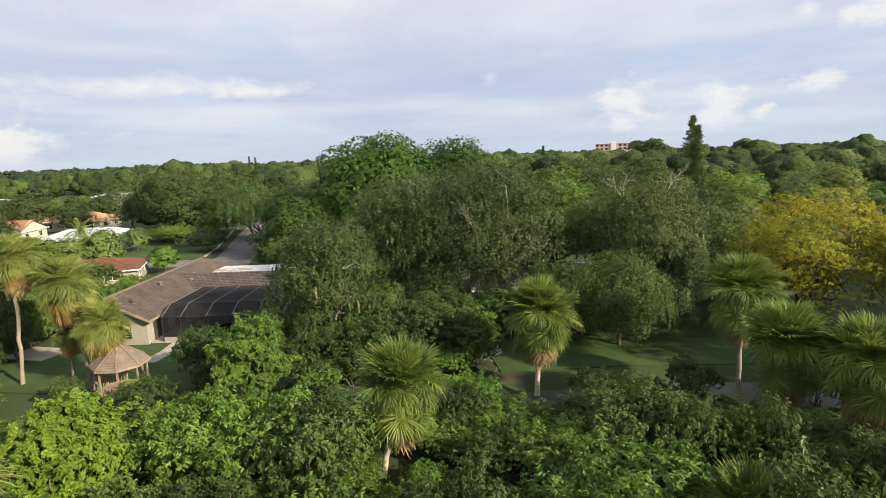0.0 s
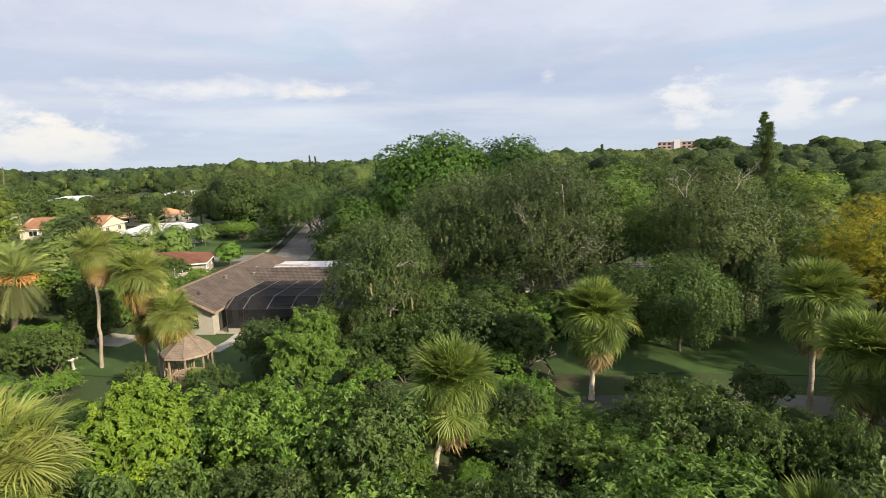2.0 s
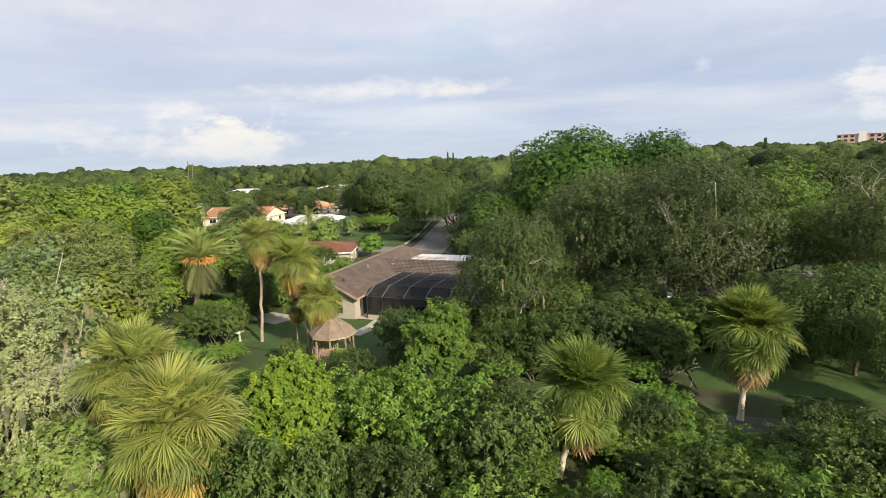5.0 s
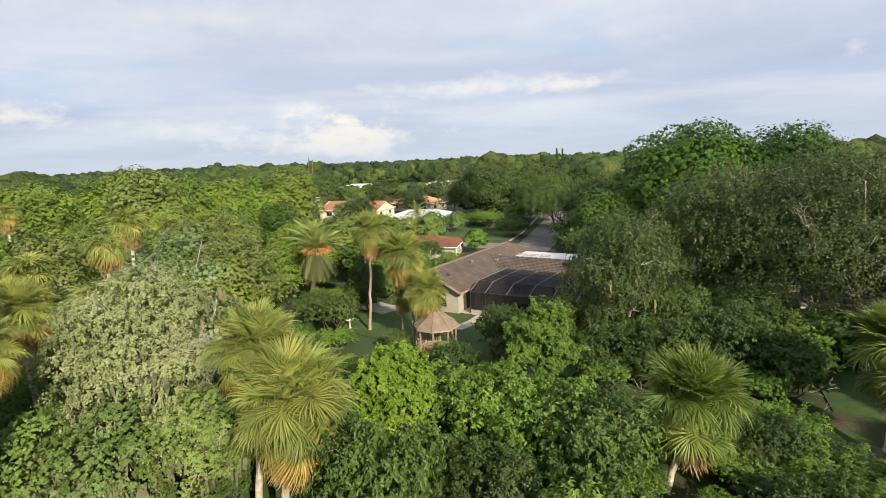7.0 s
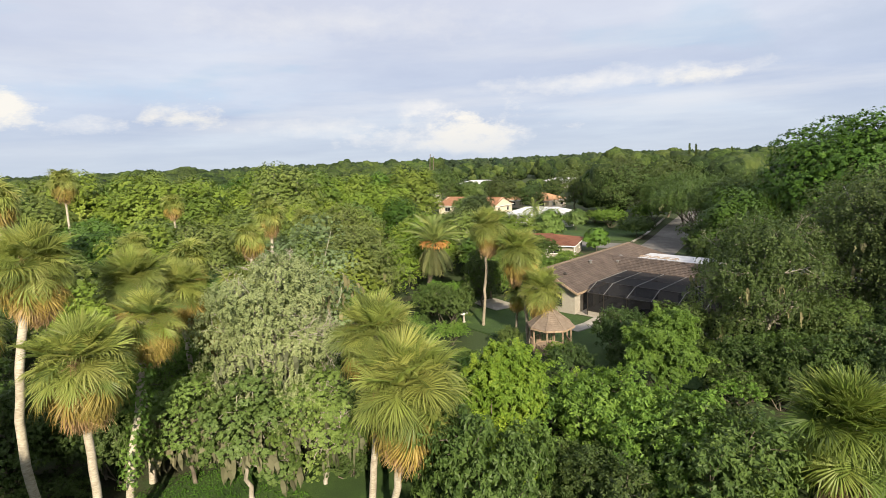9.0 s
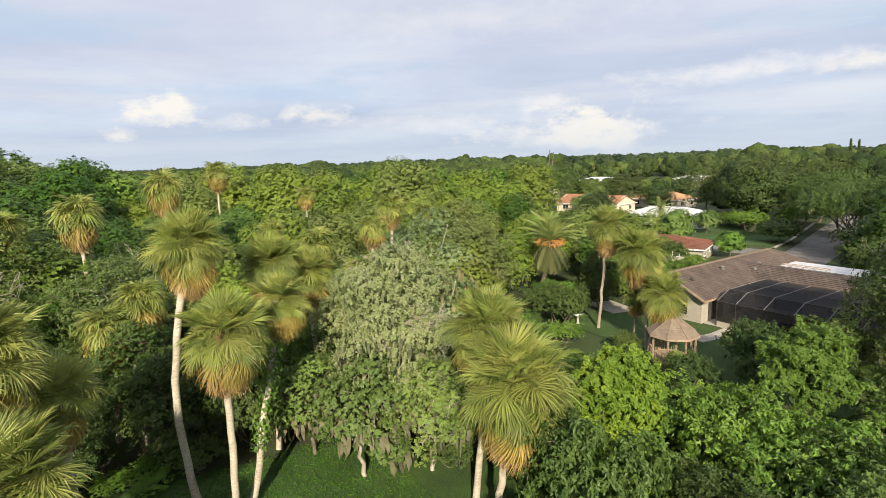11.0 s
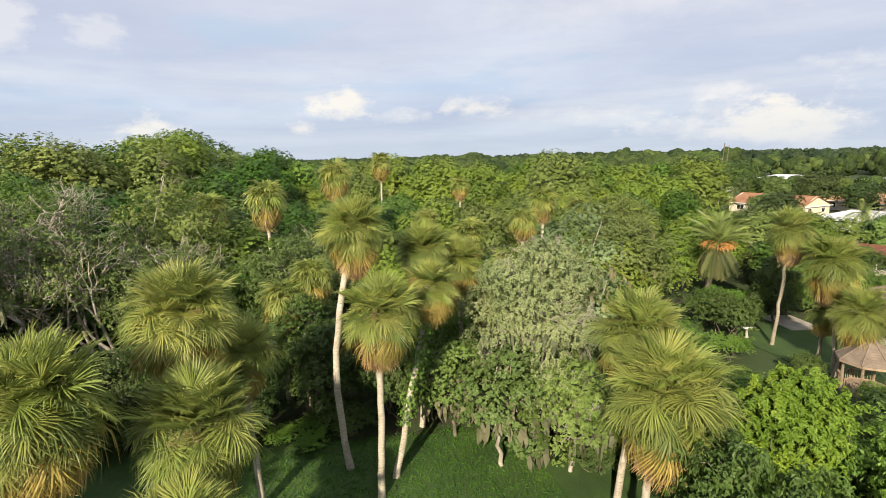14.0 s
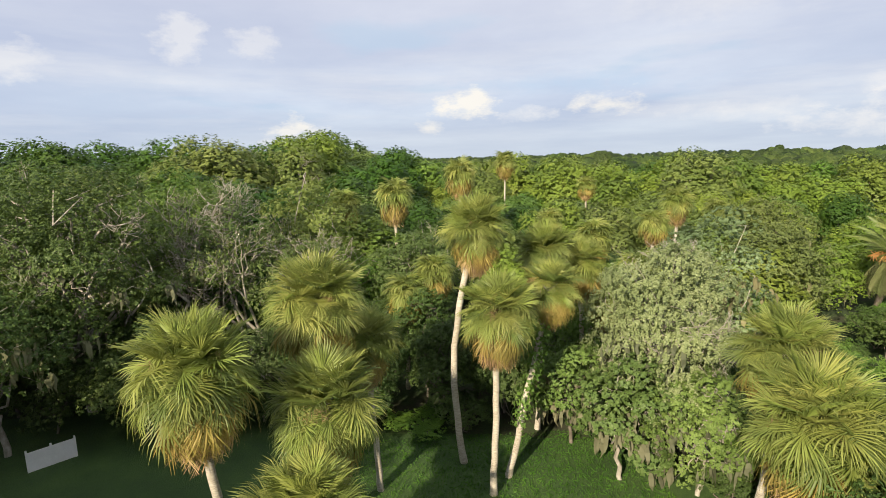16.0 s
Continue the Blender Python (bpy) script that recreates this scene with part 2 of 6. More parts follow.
BARK = material("bark", bark_build((0.05, 0.04, 0.03), (0.13, 0.11, 0.085), (0.24, 0.21, 0.17), 0.4), 0.95)
BARK_PALE = material("pale_bark", bark_build((0.16, 0.14, 0.11), (0.33, 0.30, 0.25), (0.52, 0.49, 0.43), 0.4), 0.9)
BARK_PALM = material("palm_bark", bark_build((0.20, 0.17, 0.13), (0.40, 0.36, 0.29), (0.58, 0.54, 0.46), 4.0), 0.9)
BARK_PALM_GREY = material("grey_palm_bark", bark_build((0.13, 0.11, 0.085), (0.27, 0.235, 0.18), (0.42, 0.38, 0.31), 4.0), 0.9)


def ground_build(n, pos):
    a = n.noise(pos, 0.035, 5, 0.6)
    b = n.noise(pos, 0.5, 4, 0.6)
    c = n.noise(pos, 9.0, 3, 0.7)
    grass = n.ramp(c, [(0.3, (0.018, 0.035, 0.009)), (0.7, (0.05, 0.085, 0.018))])
    soil = n.ramp(c, [(0.3, (0.022, 0.022, 0.012)), (0.7, (0.07, 0.062, 0.034))])
    f = n.ramp(n.math("ADD", n.math("MULTIPLY", a, 0.5), n.math("MULTIPLY", b, 0.5)), [(0.50, (0,) * 3), (0.60, (1,) * 3)])
    return n.mix(f, grass, soil), c, 0.05


def lawn_build(n, pos):
    b = n.noise(pos, 0.35, 4, 0.6)
    c = n.noise(pos, 14.0, 3, 0.7)
    f = n.math("ADD", n.math("MULTIPLY", b, 0.45), n.math("MULTIPLY", c, 0.55))
    return n.ramp(f, [(0.36, (0.022, 0.050, 0.010)), (0.5, (0.036, 0.078, 0.013)), (0.64, (0.062, 0.115, 0.022))]), c, 0.06


GROUND = material("ground", ground_build, 0.95)
LAWN = material("lawn", lawn_build, 0.9)
ASPHALT = plain("asphalt", (0.13, 0.125, 0.12), (0.21, 0.20, 0.19), 0.6, 0.9)
CONCRETE = plain("concrete", (0.30, 0.28, 0.245), (0.44, 0.415, 0.37), 1.2, 0.9)
STUCCO = plain("stucco", (0.30, 0.275, 0.24), (0.40, 0.375, 0.325), 1.0, 0.9)
STUCCO_WHITE = plain("white_stucco", (0.44, 0.43, 0.41), (0.56, 0.55, 0.52), 1.0, 0.9)
STUCCO_CREAM = plain("cream_stucco", (0.58, 0.51, 0.40), (0.70, 0.63, 0.51), 1.0, 0.9)
WHITE = plain("white_paint", (0.72, 0.72, 0.70), (0.82, 0.82, 0.80), 2.0, 0.6)
WHITE_ROOF = plain("white_roof_coating", (0.42, 0.44, 0.48), (0.60, 0.61, 0.65), 0.7, 0.7)
ORANGE_TILE = plain("orange_roof_tile", (0.24, 0.115, 0.065), (0.38, 0.21, 0.12), 1.0, 0.85)
PEACH_TILE = plain("peach_roof_tile", (0.36, 0.205, 0.11), (0.50, 0.31, 0.18), 1.0, 0.85)
RED_TILE = plain("red_roof_tile", (0.12, 0.045, 0.028), (0.20, 0.085, 0.05), 1.0, 0.85)
GREY_SHINGLE = plain("grey_shingle", (0.22, 0.21, 0.20), (0.36, 0.35, 0.33), 1.5, 0.9)
BROWN_TILE = plain("brown_roof_tile", (0.060, 0.046, 0.040), (0.130, 0.100, 0.086), 0.9, 0.85, depth=0.01)
TAN_SHINGLE = plain("tan_shingle", (0.15, 0.115, 0.09), (0.26, 0.21, 0.165), 1.4, 0.95)
METAL_DARK = plain("bronze_aluminium", (0.035, 0.03, 0.028), (0.07, 0.062, 0.056), 3.0, 0.5, 0.4)
METAL_PALE = plain("pale_aluminium", (0.16, 0.155, 0.15), (0.26, 0.255, 0.25), 3.0, 0.5, 0.3)
WOOD = plain("weathered_timber", (0.22, 0.16, 0.11), (0.38, 0.29, 0.21), 3.0, 0.85)
PINK = plain("pink_concrete", (0.55, 0.36, 0.30), (0.70, 0.50, 0.43), 0.05, 0.9)
FLOWER = plain("straw_flower_stalks", (0.20, 0.14, 0.06), (0.34, 0.25, 0.12), 4.0, 0.9)
ORANGE_FRUIT = plain("orange_fruit_stalks", (0.34, 0.15, 0.035), (0.48, 0.25, 0.07), 5.0, 0.6)
GLASS = material("window_glass", lambda n, p: n.ramp(n.noise(p, 0.6, 2), [(0.3, (0.012, 0.014, 0.016)), (0.7, (0.035, 0.04, 0.045))]), 0.06)


def water_build(n, pos):
    r = n.noise(pos, 1.4, 4, 0.6)
    return n.ramp(n.noise(pos, 0.2, 3), [(0.3, (0.075, 0.08, 0.07)), (0.7, (0.13, 0.135, 0.12))]), r, 0.02


WATER = material("canal_water", water_build, 0.18)
POOL_WATER = material("pool_water", lambda n, p: n.ramp(n.noise(p, 0.5, 2), [(0.3, (0.01, 0.03, 0.04)), (0.7, (0.02, 0.05, 0.06))]), 0.06)


def screen_material():
    m = bpy.data.materials.new("insect_screen")
    m.use_nodes = True
    n = Nodes(m.node_tree)
    b = n.add("ShaderNodeBsdfPrincipled", {"Base Color": (0.016, 0.016, 0.018, 1), "Roughness": 0.8, "Specular IOR Level": 0.2})
    t = n.add("ShaderNodeBsdfTransparent")
    f = n.add("ShaderNodeMixShader", {0: 0.86, 1: t.outputs[0], 2: b.outputs[0]})
    n.tree.links.new(f.outputs[0], n.add("ShaderNodeOutputMaterial").inputs[0])
    return m


SCREEN = screen_material()

# ---- builders ----
rng = np.random.default_rng(7)


def mesh_of(name, verts, faces, mat, smooth=False):
    """One mesh from arrays: faces is a list of index arrays, three or four wide."""
    me = bpy.data.meshes.new(name)
    faces = [np.asarray(f, dtype=np.int32) for f in faces if len(f)]
    loops = np.concatenate([f.ravel() for f in faces])
    sizes = np.concatenate([np.full(len(f), f.shape[1], dtype=np.int32) for f in faces])
    me.vertices.add(len(verts))
    me.vertices.foreach_set("co", np.asarray(verts, dtype=np.float32).ravel())
    me.loops.add(len(loops))
    me.loops.foreach_set("vertex_index", loops)
    me.polygons.add(len(sizes))
    me.polygons.foreach_set("loop_start", np.concatenate([[0], np.cumsum(sizes)[:-1]]).astype(np.int32))
    me.polygons.foreach_set("use_smooth", np.full(len(sizes), smooth))
    me.update(calc_edges=True)
    me.validate()
    me.materials.append(mat)
    return me


class Shape:
    """Collects boxes, tubes and sheets into one mesh."""

    def __init__(self):
        self.v, self.q, self.t, self.n = [], [], [], 0

    def put(self, verts, quads=(), tris=()):
        if len(quads):
            self.q.append(np.asarray(quads) + self.n)
        if len(tris):
            self.t.append(np.asarray(tris) + self.n)
        self.v.append(np.asarray(verts, dtype=float))
        self.n += len(verts)
        return self

    def box(self, x0, x1, y0, y1, z0, z1):
        v = [(x, y, z) for z in (z0, z1) for y in (y0, y1) for x in (x0, x1)]
        return self.put(v, [(0, 2, 3, 1), (4, 5, 7, 6), (0, 1, 5, 4), (2, 6, 7, 3), (0, 4, 6, 2), (1, 3, 7, 5)])

    def bar(self, a, b, w, h):
        """A beam of section w by h from a to b."""
        a, b = np.array(a, float), np.array(b, float)
        d = (b - a) / np.linalg.norm(b - a)
        s = np.cross(d, (0, 0, 1.0))
        s = np.array((1.0, 0, 0)) if np.linalg.norm(s) < 1e-4 else s / np.linalg.norm(s)
        u = np.cross(s, d)
        c = [(-1, -1), (1, -1), (1, 1), (-1, 1)]
        v = [p + s * i * w / 2 + u * j * h / 2 for p in (a, b) for i, j in c]
        return self.put(v, [(3, 2, 1, 0), (4, 5, 6, 7), (0, 1, 5, 4), (1, 2, 6, 5), (2, 3, 7, 6), (3, 0, 4, 7)])

    def slab(self, pts, thick):
        """A sheet over a ring of points, with thickness downwards."""
        p = np.array(pts, float)
        k = len(p)
        low = p - (0, 0, thick)
        self.put(np.vstack([p, low]), [(i, k + i, k + (i + 1) % k, (i + 1) % k) for i in range(k)])
        top = [(0, i, i + 1) for i in range(1, k - 1)]
        self.put(np.vstack([p, low]), (), top + [(k + a, k + c, k + b) for a, b, c in top])
        return self

    def tube(self, pts, radii, sides=6):
        p = np.array(pts, float)
        k = len(p)
        t = np.gradient(p, axis=0)
        t /= np.linalg.norm(t, axis=1)[:, None] + 1e-9
        ref = np.where(np.abs(t[:, 2:3]) > 0.9, np.array([[1.0, 0, 0]]), np.array([[0, 0, 1.0]]))
        s = np.cross(t, ref)
        s /= np.linalg.norm(s, axis=1)[:, None] + 1e-9
        u = np.cross(s, t)
        ang = np.arange(sides) * 2 * np.pi / sides
        r = np.asarray(radii, float)[:, None, None]
        v = p[:, None] + r * (s[:, None] * np.cos(ang)[None, :, None] + u[:, None] * np.sin(ang)[None, :, None])
        q = [(i * sides + j, i * sides + (j + 1) % sides, (i + 1) * sides + (j + 1) % sides, (i + 1) * sides + j) for i in range(k - 1) for j in range(sides)]
        self.put(v.reshape(-1, 3), q)
        return self

    def mesh(self, name, mat, smooth=False):
        return mesh_of(name, np.vstack(self.v), [np.vstack(x) for x in (self.q, self.t) if x], mat, smooth)


def part(name, me, parent, label=""):
    ob = new(name, me)
    ob.parent = parent
    if label:
        ob["label"] = label
    return ob


def thing(name, x, y, label, category, group="", z=0.0, turn=0.0):
    ob = new(name)
    ob.empty_display_size = 0.2
    ob.matrix_basis = pose(x, y, z, 0, 0, turn)
    return tagged(ob, label, category, group)


def unit(v):
    return v / (np.linalg.norm(v, axis=1)[:, None] + 1e-9)


def leaves(points, normals, length, width, r, tri=False):
    """A folded lozenge, or a pointed single face, for each point: corner arrays for mesh_of."""
    k = len(points)
    n = unit(normals)
    u = unit(np.cross(n, r.normal(size=(k, 3))))
    w = np.cross(n, u)
    ln = (length * r.uniform(0.65, 1.3, k))[:, None]
    wd = (width * r.uniform(0.7, 1.25, k))[:, None]
    if tri:
        v = np.stack([points - u * ln * 0.4 - w * wd * 0.55, points - u * ln * 0.25 + w * wd * 0.6, points + u * ln * 0.6], 1)
        return v.reshape(-1, 3), np.arange(3 * k).reshape(k, 3)
    v = np.stack([points - u * ln / 2, points + w * wd / 2 + n * wd * 0.18, points + u * ln / 2, points - w * wd / 2 + n * wd * 0.18], 1)
    return v.reshape(-1, 3), np.arange(4 * k).reshape(k, 4)


def foliage(lobes, per_lobe, per_clump, length, width, r, clump=0.36, droop=0.0, fill=0.25, dome=0.4, wild=0.5, soft=0.3):
    """Leaf positions and normals: clumps on lumpy lobes, some inside."""
    pos, nor = [], []
    heart = np.mean([c for c, _ in lobes], axis=0) * (1, 1, 0.8)
    usual = np.median([np.mean(rad) for _, rad in lobes])
    for c, rad in lobes:
        d = unit(r.normal(size=(per_lobe, 3)))
        d[:, 2] = np.where(d[:, 2] < -0.35, -d[:, 2] * 0.6, d[:, 2])
        d = unit(d)
        reach = r.uniform(0.78, 1.02, per_lobe) * np.where(r.random(per_lobe) < fill, r.uniform(0.3, 0.8, per_lobe), 1)
        cc = np.array(c) + d * np.array(rad) * reach[:, None]
        size = clump * min(np.mean(rad), usual) * r.uniform(0.55, 1.3, per_lobe)
        e = unit(r.normal(size=(per_lobe, per_clump, 3)) + d[:, None] * 0.5)
        rr = np.minimum(np.abs(r.normal(size=(per_lobe, per_clump))), 1.7) * 0.62 * size[:, None]
        p = cc[:, None] + e * rr[..., None] * np.array((1, 1, 0.75))
        p[..., 2] -= droop * r.random((per_lobe, per_clump)) ** 2
        q = e * 0.6 * (1 - soft) + d[:, None] * (0.3 + 0.6 * soft) + np.array((0, 0, 0.3)) + r.normal(size=e.shape) * wild + dome * unit((cc - heart) + 1e-6)[:, None]
        pos.append(p.reshape(-1, 3))
        nor.append(q.reshape(-1, 3))
    return np.vstack(pos), np.vstack(nor)


def limb_path(a, b, r, wander=0.12, k=6):
    a, b = np.array(a, float), np.array(b, float)
    t = np.linspace(0, 1, k)[:, None]
    p = a + (b - a) * t
    p[:, 2] += np.sin(t[:, 0] * np.pi) * np.linalg.norm(b - a) * 0.08
    off = r.normal(size=(k, 3)) * np.linalg.norm(b - a) * wander * 0.5
    off[0] = off[-1] = 0
    return p + off


def make_lobes(h, rad, base, count, r, squat=0.8, low=1.7):
    """Lumps spread over a domed crown between base and h, out to rad."""
    out = []
    size0 = rad * 0.42
    mid, half = (h + base) / 2, (h - base) / 2
    for i in range(count):
        u = 1 - (i + 0.5) / count * low
        a = i * 2.39996 + r.uniform(-0.35, 0.35)
        size = size0 * r.uniform(0.78, 1.18)
        ring = math.sqrt(max(0.0, 1 - u * u)) * max(0.1, rad - size * 0.9) * r.uniform(0.82, 1.08)
        zz = mid + u * max(0.1, half - size * squat * 0.9)
        out.append(((math.cos(a) * ring, math.sin(a) * ring, zz), (size, size, size * squat)))
    # the body of the crown, that closes the gaps between the lumps
    for _ in range(max(2, count // 3)):
        out.append(((0.0, 0.0, mid), (rad * 0.70, rad * 0.70, half * 0.76)))
    return out


def branch(w, p, d, length, thick, depth, r, up=0.15, bend=0.28):
    """A limb that forks again and again, bare to its twigs."""
    d = d / np.linalg.norm(d)
    q = p + d * length
    mid = (p + q) / 2 + r.normal(size=3) * length * 0.09
    w.tube([p, mid, q], (thick, thick * 0.84, thick * 0.66), 6 if depth > 2 else 4)
    if depth == 0:
        return
    for k in range(3 if r.random() < 0.35 else 2):
        e = unit((d + r.normal(size=3) * (bend + 0.28) + (0, 0, up))[None])[0]
        branch(w, q, e, length * r.uniform(0.6, 0.88), thick * 0.62, depth - 1, r, up, bend)


def moss_mesh(anchors, r, long=1.2, mat=None):
    """Thin tattered strands hanging from the anchors."""
    vs, qs, n = [], [], 0
    for a in anchors:
        for _ in range(5):
            ln = long * r.uniform(0.35, 1.0)
            o = a + r.normal(size=3) * (0.22, 0.22, 0.1)
            ang = r.uniform(0, np.pi)
            side = np.array((math.cos(ang), math.sin(ang), 0))
            ts = np.array((0, 0.35, 0.7, 1.0))
            wd = np.array((0.07, 0.13, 0.09, 0.012)) * r.uniform(0.6, 1.3)
            mid = o + np.outer(ts, (0, 0, -ln)) + r.normal(size=(4, 3)) * (0.05, 0.05, 0)
            vs.append(np.stack([mid - side * wd[:, None], mid + side * wd[:, None]], 1).reshape(-1, 3))
            qs.append(np.array([(0, 1, 3, 2), (2, 3, 5, 4), (4, 5, 7, 6)]) + n)
            n += 8
    return mesh_of("hanging_moss", np.vstack(vs), [np.vstack(qs)], mat or MOSS)


def tree(x, y, h, rad, base, leaf, label, seed, lobes=9, per_lobe=26, length=0.34, width=0.2, bark=None, trunk=None,
         moss=0, droop=0.0, name="tree", group="", squat=0.75, bare=0, clump=0.36, category="tree", fill=0.25, twigs=3, trunks=1, count=9000, fine=4.4, dome=0.5, wild=0.55, plain_wood=False, soft=0.4, pack=6.5):
    per_lobe = int(per_lobe * pack)
    per_clump = max(6, int(count * fine) // ((lobes + max(2, lobes // 3)) * per_lobe))
    length, width, clump = length * 0.43, width * 0.52, clump * 0.8
    r = np.random.default_rng(seed)
    root = thing(name, x, y, label, category, group, turn=0)
    lob = make_lobes(h, rad, base, lobes, r, squat, 1.88 if base < 1.3 else 1.65)
    w = Shape()
    tr = trunk or h * 0.015
    for s in range(trunks):
        off = np.array((0, 0, 0)) if trunks == 1 else np.array((*r.normal(size=2) * 0.35, 0))
        fork = np.array((*(r.normal(size=2) * rad * 0.08), max(base * 0.85, h * 0.28))) + off * 2
        tp = limb_path(off + (0, 0, -0.25), fork, r, 0.07)
        w.tube(tp, np.linspace(tr * 1.25, tr * 0.8, len(tp)), 9)
        for c, rd in lob[:lobes][s::trunks]:
            if plain_wood:
                w.tube(limb_path(fork, c, r, 0.2, 4), np.linspace(tr * 0.5, tr * 0.13, 4), 4)
                continue
            lp = limb_path(fork, c, r, 0.22, 7)
            w.tube(lp, np.linspace(tr * 0.55, tr * 0.13, 7), 6)
            for _ in range(twigs):
                e = unit(r.normal(size=(1, 3)) + (0, 0, 0.3))[0] * np.array(rd) * r.uniform(0.6, 1.0)
                k = r.integers(3, 7)
                w.tube(limb_path(lp[k], np.array(c) + e, r, 0.25, 5), np.linspace(tr * 0.2, tr * 0.04, 5), 4)
        for _ in range(bare // trunks):
            c, rd = lob[r.integers(lobes)]
            c = np.array(c)
            e = unit((r.normal(size=(1, 3)) * 0.5 + (0, 0, 0.5) + (c - (0, 0, base)) / rad * (0.8, 0.8, 0.3)))[0]
            branch(w, c * (0.75, 0.75, 0.92), e, rad * 0.2, tr * 0.34, 4, r)
    part("trunk", w.mesh("trunk", bark or BARK, True), root)
    p, n = foliage(lob, per_lobe, per_clump, length, width, r, clump, droop, fill, dome, wild, soft)
    p[:, 2] = np.maximum(p[:, 2], 0.1)
    v, q = leaves(p, n, length, width, r, True)
    part("crown", mesh_of("crown", v, [q], leaf), root)
    if moss:
        low = p[(p[:, 2] < base + (h - base) * 0.6)]
        tagged(part("hanging_moss", moss_mesh(low[r.integers(0, len(low), moss)], r), root, "grey-green hanging moss"), kind="stuff")
    return root


def shrub(x, y, h, rad, leaf, label, seed, dens=1.0, length=0.2, width=0.1, name="shrub", group="shrubs on the canal bank", lobes=7, sprigs=22):
    """A bush of upright leafy shoots over rounded lumps."""
    r = np.random.default_rng(seed)
    root = thing(name, x, y, label, name, group)
    w = Shape()
    lob = make_lobes(h * 0.92, rad, h * 0.12, lobes, r, 0.85)
    for c, rd in lob[:lobes]:
        w.tube(limb_path((r.normal() * 0.15, r.normal() * 0.15, -0.15), c, r, 0.2, 4), np.linspace(0.05, 0.015, 4), 4)
    p, n = foliage(lob, int(46 * dens), 20, length, width, r, 0.36)
    ps, ns = [p], [n]
    for _ in range(sprigs):
        c, rd = lob[r.integers(lobes)]
        tip = np.array(c) + unit(r.normal(size=(1, 3)) * (1, 1, 0.5) + (0, 0, 0.9))[0] * np.array(rd) * r.uniform(1.15, 1.6)
        sp = limb_path(c, tip, r, 0.12, 6)
        w.tube(sp[::2], (0.02, 0.014, 0.006), 3)
        k = int(44 * dens)
        t = r.uniform(0.3, 1.0, k)
        at = np.stack([np.interp(t, np.linspace(0, 1, 6), sp[:, i]) for i in range(3)], 1)
        out = unit(r.normal(size=(k, 3)) + (0, 0, 0.3))
        ps.append(at + out * 0.16)
        ns.append(out * 0.5 + (0, 0, 0.7) + r.normal(size=(k, 3)) * 0.3)
    p, n = np.vstack(ps), np.vstack(ns)
    p[:, 2] = np.maximum(p[:, 2], 0.05)
    part("stem", w.mesh("stem", BARK, True), root)
    v, q = leaves(p, n, length * 1.05, width * 1.15, r)
    part("foliage", mesh_of("foliage", v, [q], leaf), root)
    return root


def bare_tree(x, y, h, seed, label, stems=3, depth=6, lean=(0, 0), spread=0.35):
    """A pale dead or half-dead tree: forking limbs, a few tufts and moss."""
    r = np.random.default_rng(seed)
    root = thing("bare_tree", x, y, label, "tree", "half-dead trees of the wood")
    w = Shape()
    for s in range(stems):
        d = np.array((lean[0], lean[1], 1.0)) + r.normal(size=3) * (spread, spread, 0)
        branch(w, np.array((r.normal() * 0.3, r.normal() * 0.3, -0.2)), d, h * 0.27, h * 0.016, depth - 1, r, 0.2, 0.2)
    part("trunk", w.mesh("trunk", BARK_PALE, True), root)
    tips = np.vstack(w.v)
    tips = tips[tips[:, 2] > h * 0.45]
    p = tips[r.integers(0, len(tips), 2600)] + r.normal(size=(2600, 3)) * 0.4
    v, q = leaves(p, r.normal(size=(2600, 3)) + (0, 0, 0.4), 0.2, 0.11, r, True)
    part("crown", mesh_of("crown", v, [q], LEAF_SAGE), root, "sparse grey-green leaf tufts")
    return root


